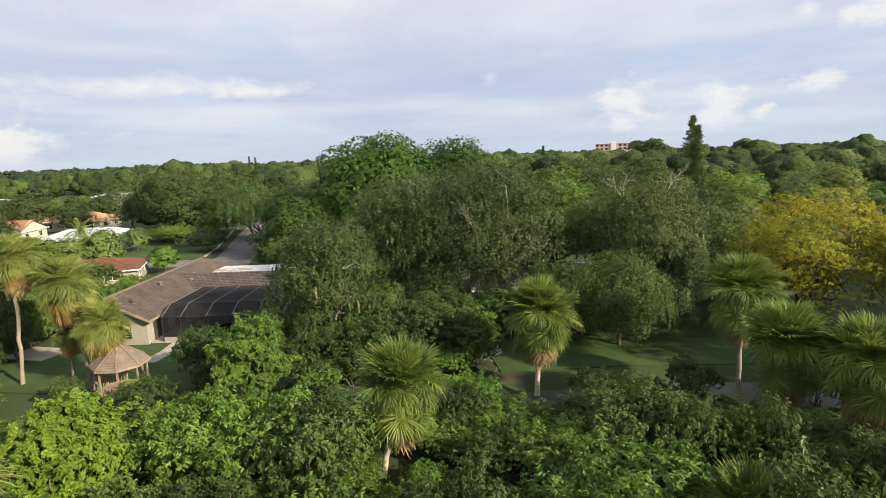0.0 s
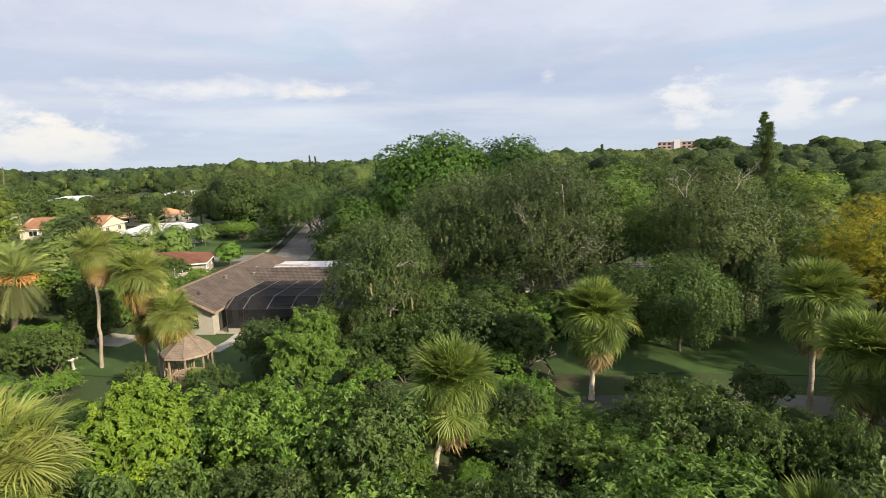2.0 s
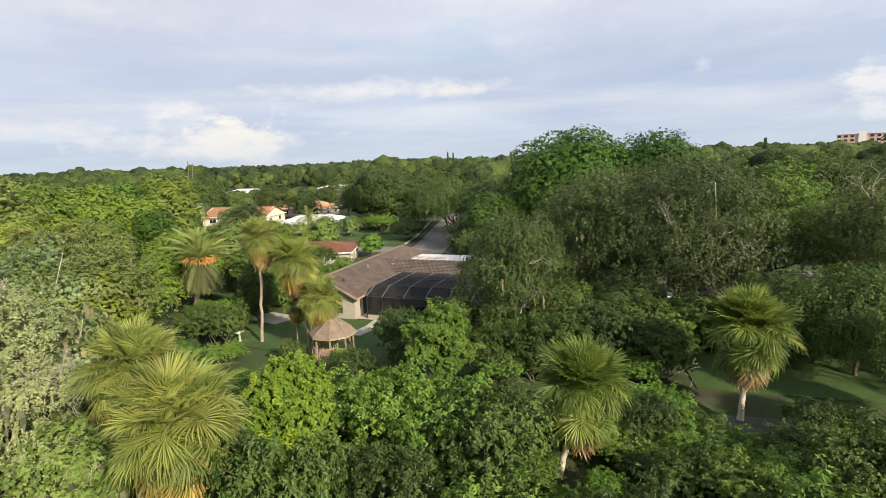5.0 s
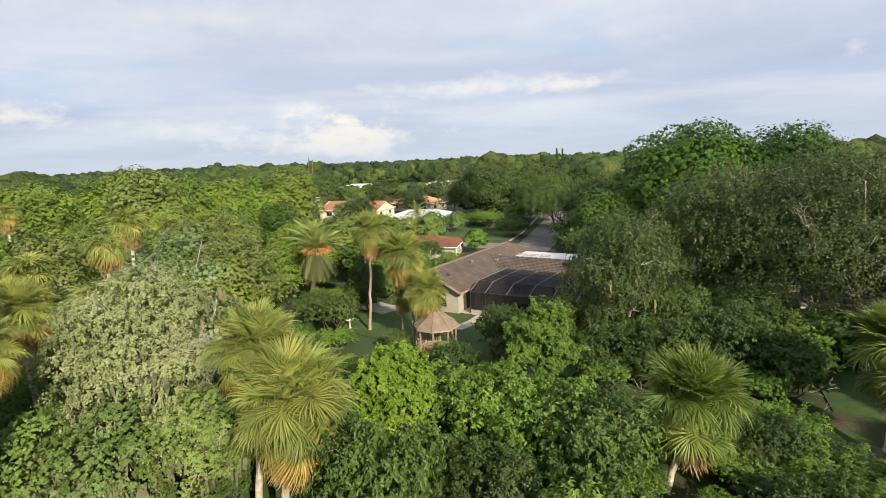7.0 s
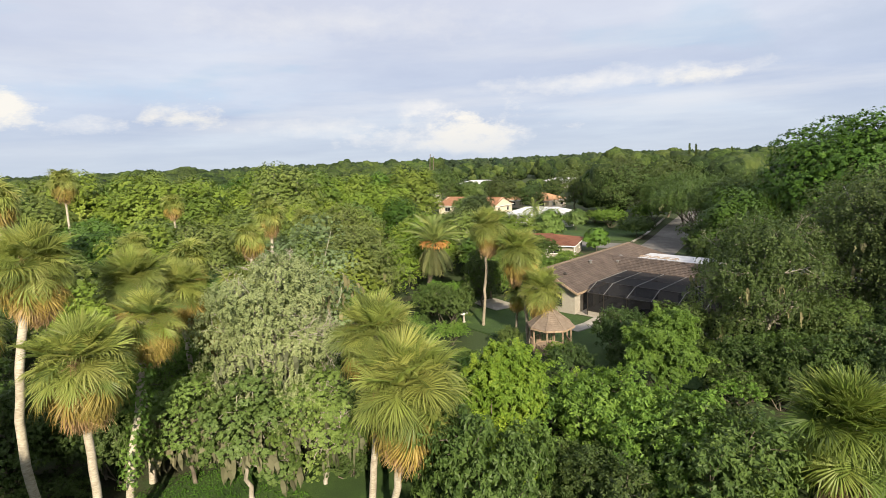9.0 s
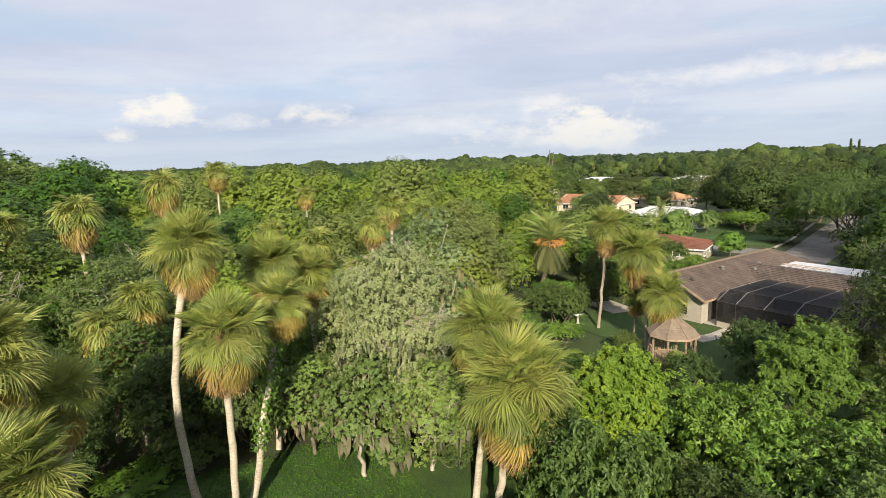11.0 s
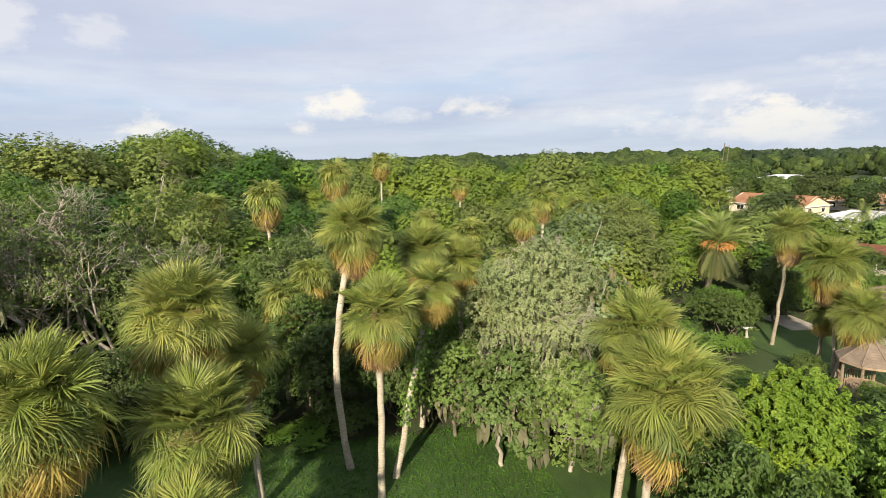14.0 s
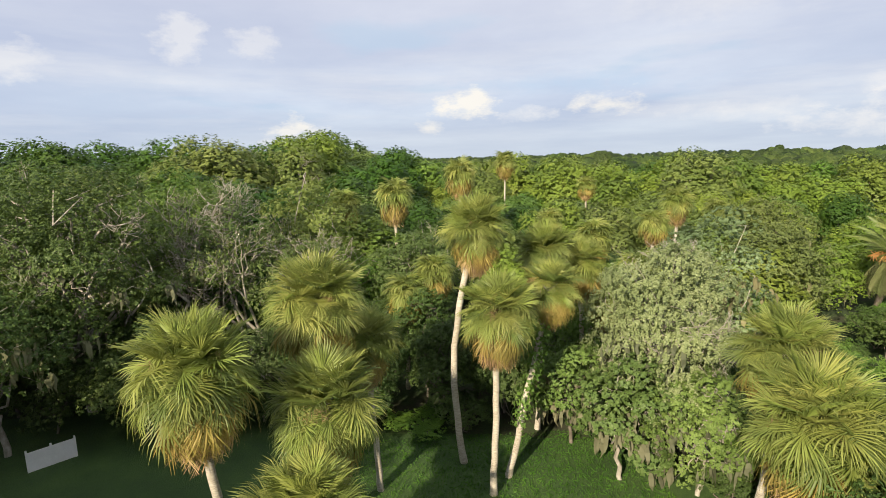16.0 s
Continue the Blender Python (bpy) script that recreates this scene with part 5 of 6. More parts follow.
tree(-31.5, -24.0, 11.0, 5.6, 2.6, LEAF_DARK, "dark oak over the grass hung with moss", 144, 14, 26, length=0.34, width=0.2, moss=44, bare=5, bark=BARK_PALE, count=9000)
bare_tree(-46.0, -23.5, 16.5, 804, "pale half-dead tree hung with moss", 2, 6)
bare_tree(-55.0, 3.0, 14.8, 805, "pale bare tree above the wood", 2, 5)
tree(-41, -7.5, 11.8, 4.8, 1.0, LEAF_SAGE, "leaning oak with bare pale limbs", 134, 12, 18, length=0.34, width=0.2, moss=16, bare=24, bark=BARK_PALE, trunks=2, count=7000)
tree(-44, 1.0, 11.4, 4.6, 1.5, LEAF_SAGE, "dark oak with dense grey-green leaves", 135, 12, 26, length=0.34, width=0.2, bare=5, bark=BARK_PALE, count=9000)
tree(-50, -20, 16.5, 6.0, 1.0, LEAF_BRIGHT, "tall green tree in the wood", 141, 14, 24, length=0.46, width=0.28, count=8000)
tree(-52, -9, 15.5, 6.0, 1.0, LEAF_SAGE, "tall grey-green oak in the wood", 142, 14, 24, length=0.46, width=0.28, bare=8, bark=BARK_PALE, count=8000)
tree(-49, -32, 18.0, 7.0, 1.0, LEAF_DARK, "tall dark oak in the wood", 143, 15, 24, length=0.46, width=0.28, bare=6, bark=BARK_PALE, count=9000)
for i, (x, y, h, rad, m) in enumerate([(-37.5, -2, 7.4, 3.6, 0), (-36, -6.5, 8.8, 3.8, 0), (-35, 4.8, 6.4, 3.4, 0), (-34.2, 10.5, 7.2, 3.6, 1), (-33, -12.5, 6.8, 3.8, 0), (-38, 8, 7.5, 3.6, 0),
                                       (-33.5, -17.5, 6.0, 3.4, 0), (-33.4, 2.2, 7.0, 2.7, 0), (-33.2, -2.6, 7.2, 2.9, 0), (-33.4, 6.4, 6.4, 2.7, 0), (-34, -9.6, 6.8, 3.0, 0), (-36.4, 1.4, 8.4, 3.0, 0), (-40, 13, 8.0, 3.8, 1), (-38, 20, 8.5, 4.0, 0), (-37, 24.5, 7.0, 3.8, 1), (-46, -3, 9, 4.2, 1),
                                       (-34, -22.5, 5.5, 3.2, 0), (-37, -27, 7.0, 3.6, 0), (-36.5, -16.5, 7.5, 3.6, 0), (-40.5, -20, 8.5, 3.8, 0), (-1.5, 50.5, 5.5, 3.6, 0), (4.5, 49.8, 4.6, 3.2, 0), (9.5, 50.5, 5.0, 3.4, 0), (-6.5, 48.5, 6.0, 3.8, 0), (13, 50.2, 4.4, 3.0, 0), (-40, 49, 6.5, 3.2, 1), (-44, 56, 7.0, 3.6, 0), (-38.8, 45.6, 7.3, 2.6, 0)]):
    tree(x, y, h, rad, 0.2, (LEAF_DARK, LEAF_BRIGHT)[m], ("dark green understorey tree with dense leaves", "fresh green understorey tree with dense leaves")[m], 150 + i, 10, 24, length=0.3, width=0.18, count=5500, group="understorey of the wood")

# ---- fan palms ----
GOLD = "fan palm with golden-green fronds and brown skirt"
fan_palm((-24.6, 4.1), (-24.6, 4.4, 9.6), 0.93, GOLD, 201, 46, 12, 16, 0.2)
fan_palm((-27.7, 3.0), (-28.0, 3.8, 13.3), 0.86, "tall fan palm with bent trunk and brown skirt", 202, 46, 12, 16, 0.21, (0.5, -0.9))
fan_palm((-26.0, 5.1), (-26.9, 7.6, 10.2), 0.75, "leaning fan palm with yellow fronds wrapped in vines", 203, 26, 22, 14, 0.2, vine=900)
fan_palm((-31.0, 8.0), (-31.9, 8.6, 11.2), 0.85, "fan palm with bluish green fronds", 204, 44, 6, 10, 0.2)
fan_palm((-33.0, 11.5), (-33.4, 11.4, 10.0), 0.85, GOLD, 205, 40, 14, 12, 0.2)
fan_palm((-17.3, 13.6), (-16.6, 14.4, 7.3), 1.22, "large fan palm with full round golden-green crown", 206, 58, 14, 18, 0.2)
fan_palm((-19.2, 14.0), (-19.3, 15.1, 9.0), 0.98, "fan palm with yellow-green crown behind another", 207, 46, 14, 10, 0.2)
fan_palm((-18.0, -6.6), (-17.6, -7.2, 10.1), 1.05, "fan palm with blue-green fronds and flower stalks", 208, 46, 14, 10, 0.2)
fan_palm((-22.6, -3.4), (-22.7, -3.9, 11.0), 1.05, GOLD, 209, 48, 18, 14, 0.2)
fan_palm((-20.1, -1.9), (-19.7, -3.2, 7.7), 1.08, GOLD, 210, 48, 16, 12, 0.18)
fan_palm((-15.6, -3.0), (-16.0, -3.4, 5.6), 0.98, "young fan palm with fresh green fronds", 211, 46, 6, 4, 0.2)
fan_palm((-25.6, -1.6), (-25.0, -2.0, 8.4), 0.8, GOLD, 212, 36, 10, 10, 0.18)
fan_palm((6.2, 36.3), (6.5, 36.9, 5.6), 1.28, "fan palm with dense crown and dead brown skirt", 213, 50, 4, 26, 0.2, dull=True)
fan_palm((-3.9, 26.6), (-2.7, 27.4, 4.75), 1.15, "short fan palm with dense crown and leaning trunk", 214, 56, 6, 12, 0.2, dull=True)
fan_palm((20.0, 35.2), (20.2, 35.7, 7.2), 1.25, "fan palm with thin pale trunk and open crown", 215, 40, 6, 8, 0.19, bark=BARK_PALM_GREY, dull=True)
fan_palm((20.0, 30.4), (19.8, 30.1, 5.3), 1.22, "low fan palm with grey-green fronds and dead skirt", 216, 46, 2, 26, 0.2, bark=BARK_PALM_GREY, dull=True)
fan_palm((23.2, 26.6), (22.3, 27.0, 5.4), 1.2, "low fan palm with grey-green fronds and dead skirt", 217, 46, 4, 22, 0.2, bark=BARK_PALM_GREY, dull=True)
fan_palm((11.4, 18.8), (11.4, 18.8, 2.6), 1.0, "young fan palm among the shrubs", 218, 40, 0, 4, 0.18, dull=True)
fan_palm((-6.7, 23.0), (-6.7, 23.0, 1.4), 0.8, "young fan palm among the shrubs", 219, 24, 0, 2, 0.15, dull=True)
fan_palm((-34.3, 40.6), (-33.8, 41.1, 10.1), 1.0, "tall slender fan palm on the back lawn", 220, 40, 4, 8, 0.17, bark=BARK_PALM_GREY)
fan_palm((-27.9, 39.4), (-29.5, 40.4, 8.1), 1.12, "curved fan palm beside the gazebo", 221, 44, 12, 8, 0.19, (0.35, -0.3), bark=BARK_PALM_GREY)
fan_palm((-27.6, 38.8), (-26.4, 39.5, 5.1), 1.0, "low fan palm beside the gazebo", 222, 40, 10, 10, 0.17, bark=BARK_PALM_GREY)
fan_palm((-30.2, 40.6), (-29.9, 40.6, 4.0), 0.6, "thin fan palm on the back lawn", 223, 20, 4, 4, 0.15, bark=BARK_PALM_GREY)
for i, (x, y, z, s, h) in enumerate([(-61.6, 6.7, 15.2, 1.0, 0), (-52.0, -0.7, 13.6, 0.98, 0), (-70.8, 24.6, 13.0, 0.7, 0), (-43.3, 20.8, 11.3, 0.66, 0), (-46.1, 24.3, 12.7, 0.72, 0),
                                     (-48.2, 13.4, 11.2, 0.62, 0), (-43.2, 15.7, 10.2, 0.9, 0), (-88.4, 17.0, 16.2, 1.0, 0), (-38.0, 0.0, 7.6, 0.8, 0), (-39, 2.2, 8.8, 0.8, 0),
                                     (-57, -6, 12.5, 0.9, 0), (-66, 40, 9.5, 0.9, 0), (-58, 30, 9.0, 0.8, 0), (-38.5, 17.5, 8.2, 0.95, 0), (-36.5, 14.2, 7.2, 0.9, 0)]):
    fan_palm((x, y), (x + 0.3, y, z), s, "fan palm standing above the wood", 230 + i, 30, 8, 10, 0.17, far=True, group="fan palms in the wood")
date_palm((-46.6, 44.6), (-45.4, 45.0, 7.0), "date palm with orange fruit stalks and arching fronds", 251, 74, 1.25)
date_palm((-62, 92), (-62, 92, 4.2), "feather palm in a front garden", 252, 36, 0.95, False, 0.2)
date_palm((-70, 102), (-70, 102, 5.0), "feather palm in a front garden", 253, 36, 0.95, False, 0.2)

# ---- shrubs ----
def shrub_field():
    """The thicket between the camera and the canal, with a few gaps."""
    r = np.random.default_rng(31)
    kinds = [(LEAF_BRIGHT, "dense shrub with bright green leaves"), (LEAF_LIME, "shrub with yellow-green leaves"), (LEAF_DARK, "dark green shrub with dense leaves"), (LEAF_BRIGHT, "green shrub overgrown with climbing vines")]
    made, spots = [], []
    for k, (m, lab) in enumerate(kinds):
        for j in range(2):
            made.append(shrub(0, -400, 3.2 + 0.5 * j, 2.4, m, lab, 300 + k * 2 + j, 1.7, (0.155, 0.15, 0.145, 0.115)[k], (0.06, 0.066, 0.064, 0.1)[k]))
    used = set()
    tries = 0
    while len(spots) < 128 and tries < 6000:
        tries += 1
        a, d = radians(r.uniform(-52, 58)), r.uniform(13.5, 37)
        x, y = -math.sin(a) * d, math.cos(a) * d
        if y > np.interp(x, [-30, -16, 0, 16, 40], [31, 30, 33.0, 33.6, 32]) or (x < -13 and y < 17):
            continue
        if math.hypot(x + 3.2, y - 26.8) < 3.2 or math.hypot(x + 3.3, y - 23.4) < 2.2:
            continue
        if any(math.hypot(x - p, y - q) < 1.7 for p, q in spots):
            continue
        spots.append((x, y))
        k = r.choice(8, p=[0.17, 0.16, 0.07, 0.06, 0.18, 0.16, 0.10, 0.10])
        if x > -9 and k in (2, 3):
            k -= 2
        reach = np.interp(x, [-12, -4, 3], [44, 40, 36.5])
        tall = max(1.2, min(5.2, 17 * (1 - d / reach) * r.uniform(0.85, 1.06), 3.6 + r.uniform(0, 2.2)))
        if abs(math.degrees(a) - 8) < 5 and d < 28:
            tall = min(tall, max(0.8, (17 - d * 0.63) * 0.6))
        # more dark-leaved shrubs on the right, leaf colour standing in for shade
        if x > 3 and r.random() < 0.45:
            k = r.choice((4, 5))
        s = tall / 4.0
        slim = r.random() < 0.3
        s *= r.uniform(1.1, 1.35) if slim and d < 31 else r.uniform(0.62, 1.08)
        m = pose(x, y, 0, 0, 0, r.uniform(0, 360)) @ Matrix.Diagonal(((max(0.7, s * 0.8) if slim else max(s, 0.85) * r.uniform(0.95, 1.2)),) * 2 + (s, 1))
        if k in used:
            copy_thing(made[k], m)
        else:
            made[k].matrix_basis = m
            used.add(k)
    for k, ob in enumerate(made):
        if k not in used:
            ob.matrix_basis = pose(-20 + k, 26, 0)
    # low hedge along the pool cage
    for i, x in enumerate(np.arange(-23.5, -10, 1.25)):
        copy_thing(made[4 + i % 2], pose(x, 49.15, 0, 0, 0, i * 70) @ Matrix.Diagonal((0.3, 0.3, 0.22, 1)))
    # undergrowth along the wood and the garden
    more = [(-28.8, 17.5, 1.2), (-23, 15.6, 0.9), (-31.0, 19.5, 1.2), (-26, 16.5, 1.1), (-31.5, -4, 1), (-32, 0.5, 1), (-31.6, 3.5, 0.9), (-32.2, 7.0, 1), (-30.6, 11.6, 1.1), (-33.5, -8, 1.2), (-38, 30, 0.75), (-36, 33, 0.55), (-33, 27, 1.2), (-30, 23.5, 1.2),
            (-26, 21, 1.2), (-24, 25, 1.2), (-41, 40, 0.8), (-42.5, 43, 0.8), (-39.5, 43, 0.8), (-38.5, 40.5, 0.7), (-45, 49, 1.4), (-40, 53, 1.4), (-44, 62, 1.4), (-38.5, 60, 1.0),
            (-20, 33.5, 0.65), (-23, 34.5, 0.45), (-17, 36.5, 0.65), (-10, 38, 1.1), (-6, 40, 1.1), (-2, 41.5, 1.2), (1.5, 40.5, 0.9), (-7, 44.5, 1.1), (-2, 47, 1.2), (3, 46, 0.9), (-5, 50, 1.3), (0, 51.5, 1.3),
            (27, 50, 1.1), (36, 40.5, 1.1), (41, 38, 1.2), (30, 56.5, 1.3), (34, 34, 1.1), (29, 30.5, 1.1), (33, 29, 1.2), (26, 32, 1.0), (-33, 34.5, 0.7), (-30, 33, 0.55), (-27.5, 30.5, 0.7), (11.5, 33.6, 0.6), (13.6, 34.0, 0.7), (9.2, 33.3, 0.6), (16, 33.6, 0.7), (3.5, 33.4, 0.6), (1.2, 33.0, 0.7), (24, 33.2, 0.6), (-22, 29.5, 1.0), (-36, 37.5, 1.0), (-22.3, 36.0, 0.5), (-8.8, 40.6, 0.9), (-7.4, 38.4, 0.75), (-9.6, 37.4, 0.6), (-4.8, 25.5, 0.4), (-1.5, 25.2, 0.36), (-3.5, 24.4, 0.32), (-5.5, 27.6, 0.45), (-1.0, 28.8, 0.5), (0.6, 30.6, 0.7), (-6.2, 30.5, 0.7), (-3.0, 30.8, 0.6), (-27.8, 36.4, 0.45), (-18.5, 39.6, 0.95), (-20.4, 41.8, 0.75), (-16, 43.5, 1.0), (-14.5, 46.5, 0.9), (-57, 113, 1.2), (-60, 117, 1.5), (-64, 119, 1.5), (-52, 123, 1.4), (-55, 119.5, 1.2), (-69, 117, 1.3), (-46, 69.5, 1.0), (-49.5, 68, 1.1), (-53, 66.5, 1.1), (-43, 71, 0.8)]
    for x, y, s in more:
        k = r.choice(8, p=[0.16, 0.16, 0.0, 0.0, 0.265, 0.265, 0.08, 0.07])
        copy_thing(made[k], pose(x, y, 0, 0, 0, r.uniform(0, 360)) @ Matrix.Diagonal((1.1 * s, 1.1 * s, s, 1)))
    # thicket on the far bank, under the grove
    far_bank = 0
    while far_bank < 34:
        x, y = r.uniform(-13, 9), r.uniform(37.8, 50)
        if (x < -9 and y > 44) or (x > 4 and y < 43) or (x < -9.5 and y < 40):
            continue
        far_bank += 1
        s = r.uniform(0.5, 0.95)
        copy_thing(made[(4, 5, 4, 0, 5, 1)[far_bank % 6]], pose(x, y, 0, 0, 0, r.uniform(0, 360)) @ Matrix.Diagonal((1.15 * s, 1.15 * s, s, 1)))


shrub_field()


# ---- woods far and near ----
def clear_of(x, y):
    """True where no road, house or garden keeps the trees away."""
    if np.hypot(x, y) < 48 and y > -60 and x > -46:
        return False
    if x < 0 and np.hypot(x, y) < 72 and 0.76 < -x / max(y, 1) < 1.16:
        return False
    if 70 < y < 170 and abs(x - np.interp(y, [72, 97, 120, 160], [-34, -38.5, -44, -53])) < 9:
        return False
    for cx, cy, rx, ry in ((-48, 92, 8, 6), (-56, 106, 10, 10), (-22, 60, 20, 15), (13, 60, 14, 9), (38, 76, 10, 8), (-54, 76, 13, 8), (-80, 112, 11, 13), (-68, 101, 13, 9), (-62, 92, 9, 8), (-108, 121, 13, 13),
                           (-103, 148, 11, 9), (-160, 144, 13, 12), (-190, 220, 14, 14), (-150, 244, 16, 14), (-113, 98, 8, 8), (112, 180, 18, 16), (92, 184, 14, 14), (152, 170, 20, 14), (-42, 165, 14, 14), (-34, 44, 13, 10), (25, 46, 16, 9)):
        if abs(x - cx) < rx and abs(y - cy) < ry:
            return False
    return True


def wood_kinds():
    """Middle-distance trees to be copied about the wood."""
    specs = [(LEAF_WOOD, "round-crowned live oak in the wood", 12.5, 5.4), (LEAF_BRIGHT, "fresh green tree in the wood", 11.5, 4.8), (LEAF_FICUS, "dense dark green tree in the wood", 12.0, 5.0),
             (LEAF_SAGE, "grey-green oak with bare branch ends in the wood", 13.0, 5.6), (LEAF_MID, "mid green leafy tree in the wood", 11.0, 4.8)]
    out = []
    for i, (m, lab, h, rad) in enumerate(specs):
        out.append(tree(-60 - i * 9, 18 - i * 8, h, rad, 0.2, m, lab, 400 + i, 13, 16, length=0.5, width=0.36, dome=0.6, wild=0.22, soft=0.85, squat=0.85, count=9500, fine=3.6, pack=14, clump=0.24, fill=0.08, bare=8 if i == 3 else 0, bark=BARK_PALE if i == 3 else BARK, group="trees of the wood", twigs=1, plain_wood=True))
    return out


WOOD_KINDS = wood_kinds()


def wood():
    r = np.random.default_rng(55)
    kinds = WOOD_KINDS
    spots = [(k.matrix_basis.translation.x, k.matrix_basis.translation.y) for k in kinds]
    tries = 0
    while len(spots) < 175 and tries < 9000:
        tries += 1
        a, d = radians(r.uniform(36, 136)), 46 + 92 * r.random() ** 0.8
        x, y = -math.sin(a) * d, math.cos(a) * d
        if not clear_of(x, y) or any(math.hypot(x - p, y - q) < 7.2 for p, q in spots):
            continue
        sector = 27 < math.degrees(a) < 47 and d > 55
        if sector and (17 - d * 0.1 < 4.5 or r.random() < 0.35):
            continue
        spots.append((x, y))
        top = np.interp(d, [46, 60, 80, 105, 138], [7.8, 9.2, 10.6, 12.6, 15.2]) * np.interp(math.degrees(a), [40, 66, 86, 96], [0.92, 1.0, 1.08, 1.5])
        s = r.uniform(0.82, 1.16) * top / 12 * (1 + 0.12 * noise.noise(Vector((x, y, 3)) * 0.03))
        s = min(s, (17 - d * 0.1) / 12) if sector else s
        mix = [0.12, 0.08, 0.45, 0.2, 0.15] if math.degrees(a) > 88 else [0.42, 0.26, 0.07, 0.18, 0.07]
        copy_thing(kinds[r.choice(5, p=mix)], pose(x, y, 0, 0, 0, r.uniform(0, 360)) @ Matrix.Diagonal((max(s, 0.85) * r.uniform(0.95, 1.3), max(s, 0.85) * r.uniform(0.95, 1.3), s, 1)))
    # trees of the gardens ahead
    tries = 0
    count = len(spots)
    while len(spots) < count + 50 and tries < 9000:
        tries += 1
        a, d = radians(r.uniform(-48, 40)), 68 + 82 * r.random()
        x, y = -math.sin(a) * d, math.cos(a) * d
        if not clear_of(x, y) or any(math.hypot(x - p, y - q) < 6.5 for p, q in spots):
            continue
        sector = 24 < math.degrees(a) < 47
        if sector and (17 - d * 0.095 < 4.5 or r.random() < 0.35):
            continue
        spots.append((x, y))
        s = min(r.uniform(0.7, 1.08), (17 - d * 0.095) / 12 if sector else 9)
        copy_thing(kinds[r.choice(5, p=[0.35, 0.15, 0.15, 0.15, 0.2])], pose(x, y, 0, 0, 0, r.uniform(0, 360)) @ Matrix.Diagonal((s * 1.05, s * 1.05, s, 1)))


wood()


def lump_templates(r, count, lumps, fineness):
    """Crowns a metre high, each of several knobbly closed lumps: vertices and triangles."""
    bm = bmesh.new()
    bmesh.ops.create_icosphere(bm, subdivisions=fineness, radius=1.0)
    ball = np.array([v.co[:] for v in bm.verts])
    tris = np.array([[v.index for v in f.verts] for f in bm.faces])
    bm.free()
    out = []
    for _ in range(count):
        vs, ts = [], []
        lob = make_lobes(1.0, 0.6, 0.12, lumps, r, 0.85)[:lumps + 1]
        for k, (c, rad) in enumerate(lob):
            rough = np.array([1 + 0.42 * noise.noise(Vector(v) * 2.1 + Vector((k * 3.7, r.random() * 9, 1))) for v in ball])
            ts.append(tris + len(ball) * k)
            vs.append(ball * rough[:, None] * np.array(rad) * 1.05 + np.array(c))
        out.append((np.vstack(vs), np.vstack(ts)))
    return out


def far_woods():
    """Tree tops from 140 m to the horizon, ring by ring, each ring one mesh."""
    r = np.random.default_rng(77)
    # beyond 460 m the crowns carry haze in their colour
    for lo, hi, count, lumps, fineness, mat in ((138, 240, 420, 15, 2, CROWN_FAR), (240, 460, 900, 9, 2, CROWN_FAR), (460, 900, 1500, 9, 1, CROWN_HAZED), (900, 2200, 2000, 7, 1, CROWN_HAZED)):
        templates = lump_templates(r, 7, lumps, fineness)
        fuzz = lo < 200
        vs, ts, ps, ns, n, made, tries = [], [], [], [], 0, 0, 0
        while made < count and tries < count * 6:
            tries += 1
            a = radians(r.uniform(-56, 142))
            d = math.sqrt(r.uniform(lo * lo, hi * hi))
            x, y = -math.sin(a) * d, math.cos(a) * d
            if not clear_of(x, y):
                continue
            if 27 < math.degrees(a) < 46 and d < 300 and r.random() < 0.55:
                continue
            made += 1
            h = np.interp(math.degrees(a), [-20, 5, 15, 45, 60], [14.4, 13.2, 12.2, 12.8, 14.0]) + 7 * noise.noise(Vector((x, y, 0)) * 0.011) + r.uniform(-2.6, 2.6) + (3.0 if r.random() < 0.10 else 0)
            h = min(h, r.uniform(16.2, 18.6) if d < 240 else r.uniform(16.5, 20.0))
            if 27 < math.degrees(a) < 46 and d < 300:
                h = max(4.0, min(h, 17 - d * (0.072 if d < 190 else 0.042)))
            w = max(h, 8) * r.uniform(0.7, 1.15)
            v, t = templates[r.integers(7)]
            turn = r.uniform(0, 6.28)
            c, s = math.cos(turn), math.sin(turn)
            rot = np.array(((c, -s, 0), (s, c, 0), (0, 0, 1)))
            v = v @ rot.T * (w, w, h) * (0.94 if fuzz else 1.0) + (x, y, 0)
            vs.append(v)
            ts.append(t + n)
            n += len(v)
            if fuzz:
                pick = v[r.integers(0, len(v), 700)]
                ps.append(pick + r.normal(size=pick.shape) * 0.3)
                ns.append(unit(pick - (x, y, h * 0.45)) + r.normal(size=pick.shape) * 0.4)
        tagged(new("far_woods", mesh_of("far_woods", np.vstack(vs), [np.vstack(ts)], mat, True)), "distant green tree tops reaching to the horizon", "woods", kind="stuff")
        if fuzz:
            v, q = leaves(np.vstack(ps), np.vstack(ns), 0.5, 0.36, r, True)
            tagged(new("far_leaves", mesh_of("far_leaves", v, [q], LEAF_FAR)), "leafy outline of the distant tree tops", "woods", kind="stuff")


far_woods()


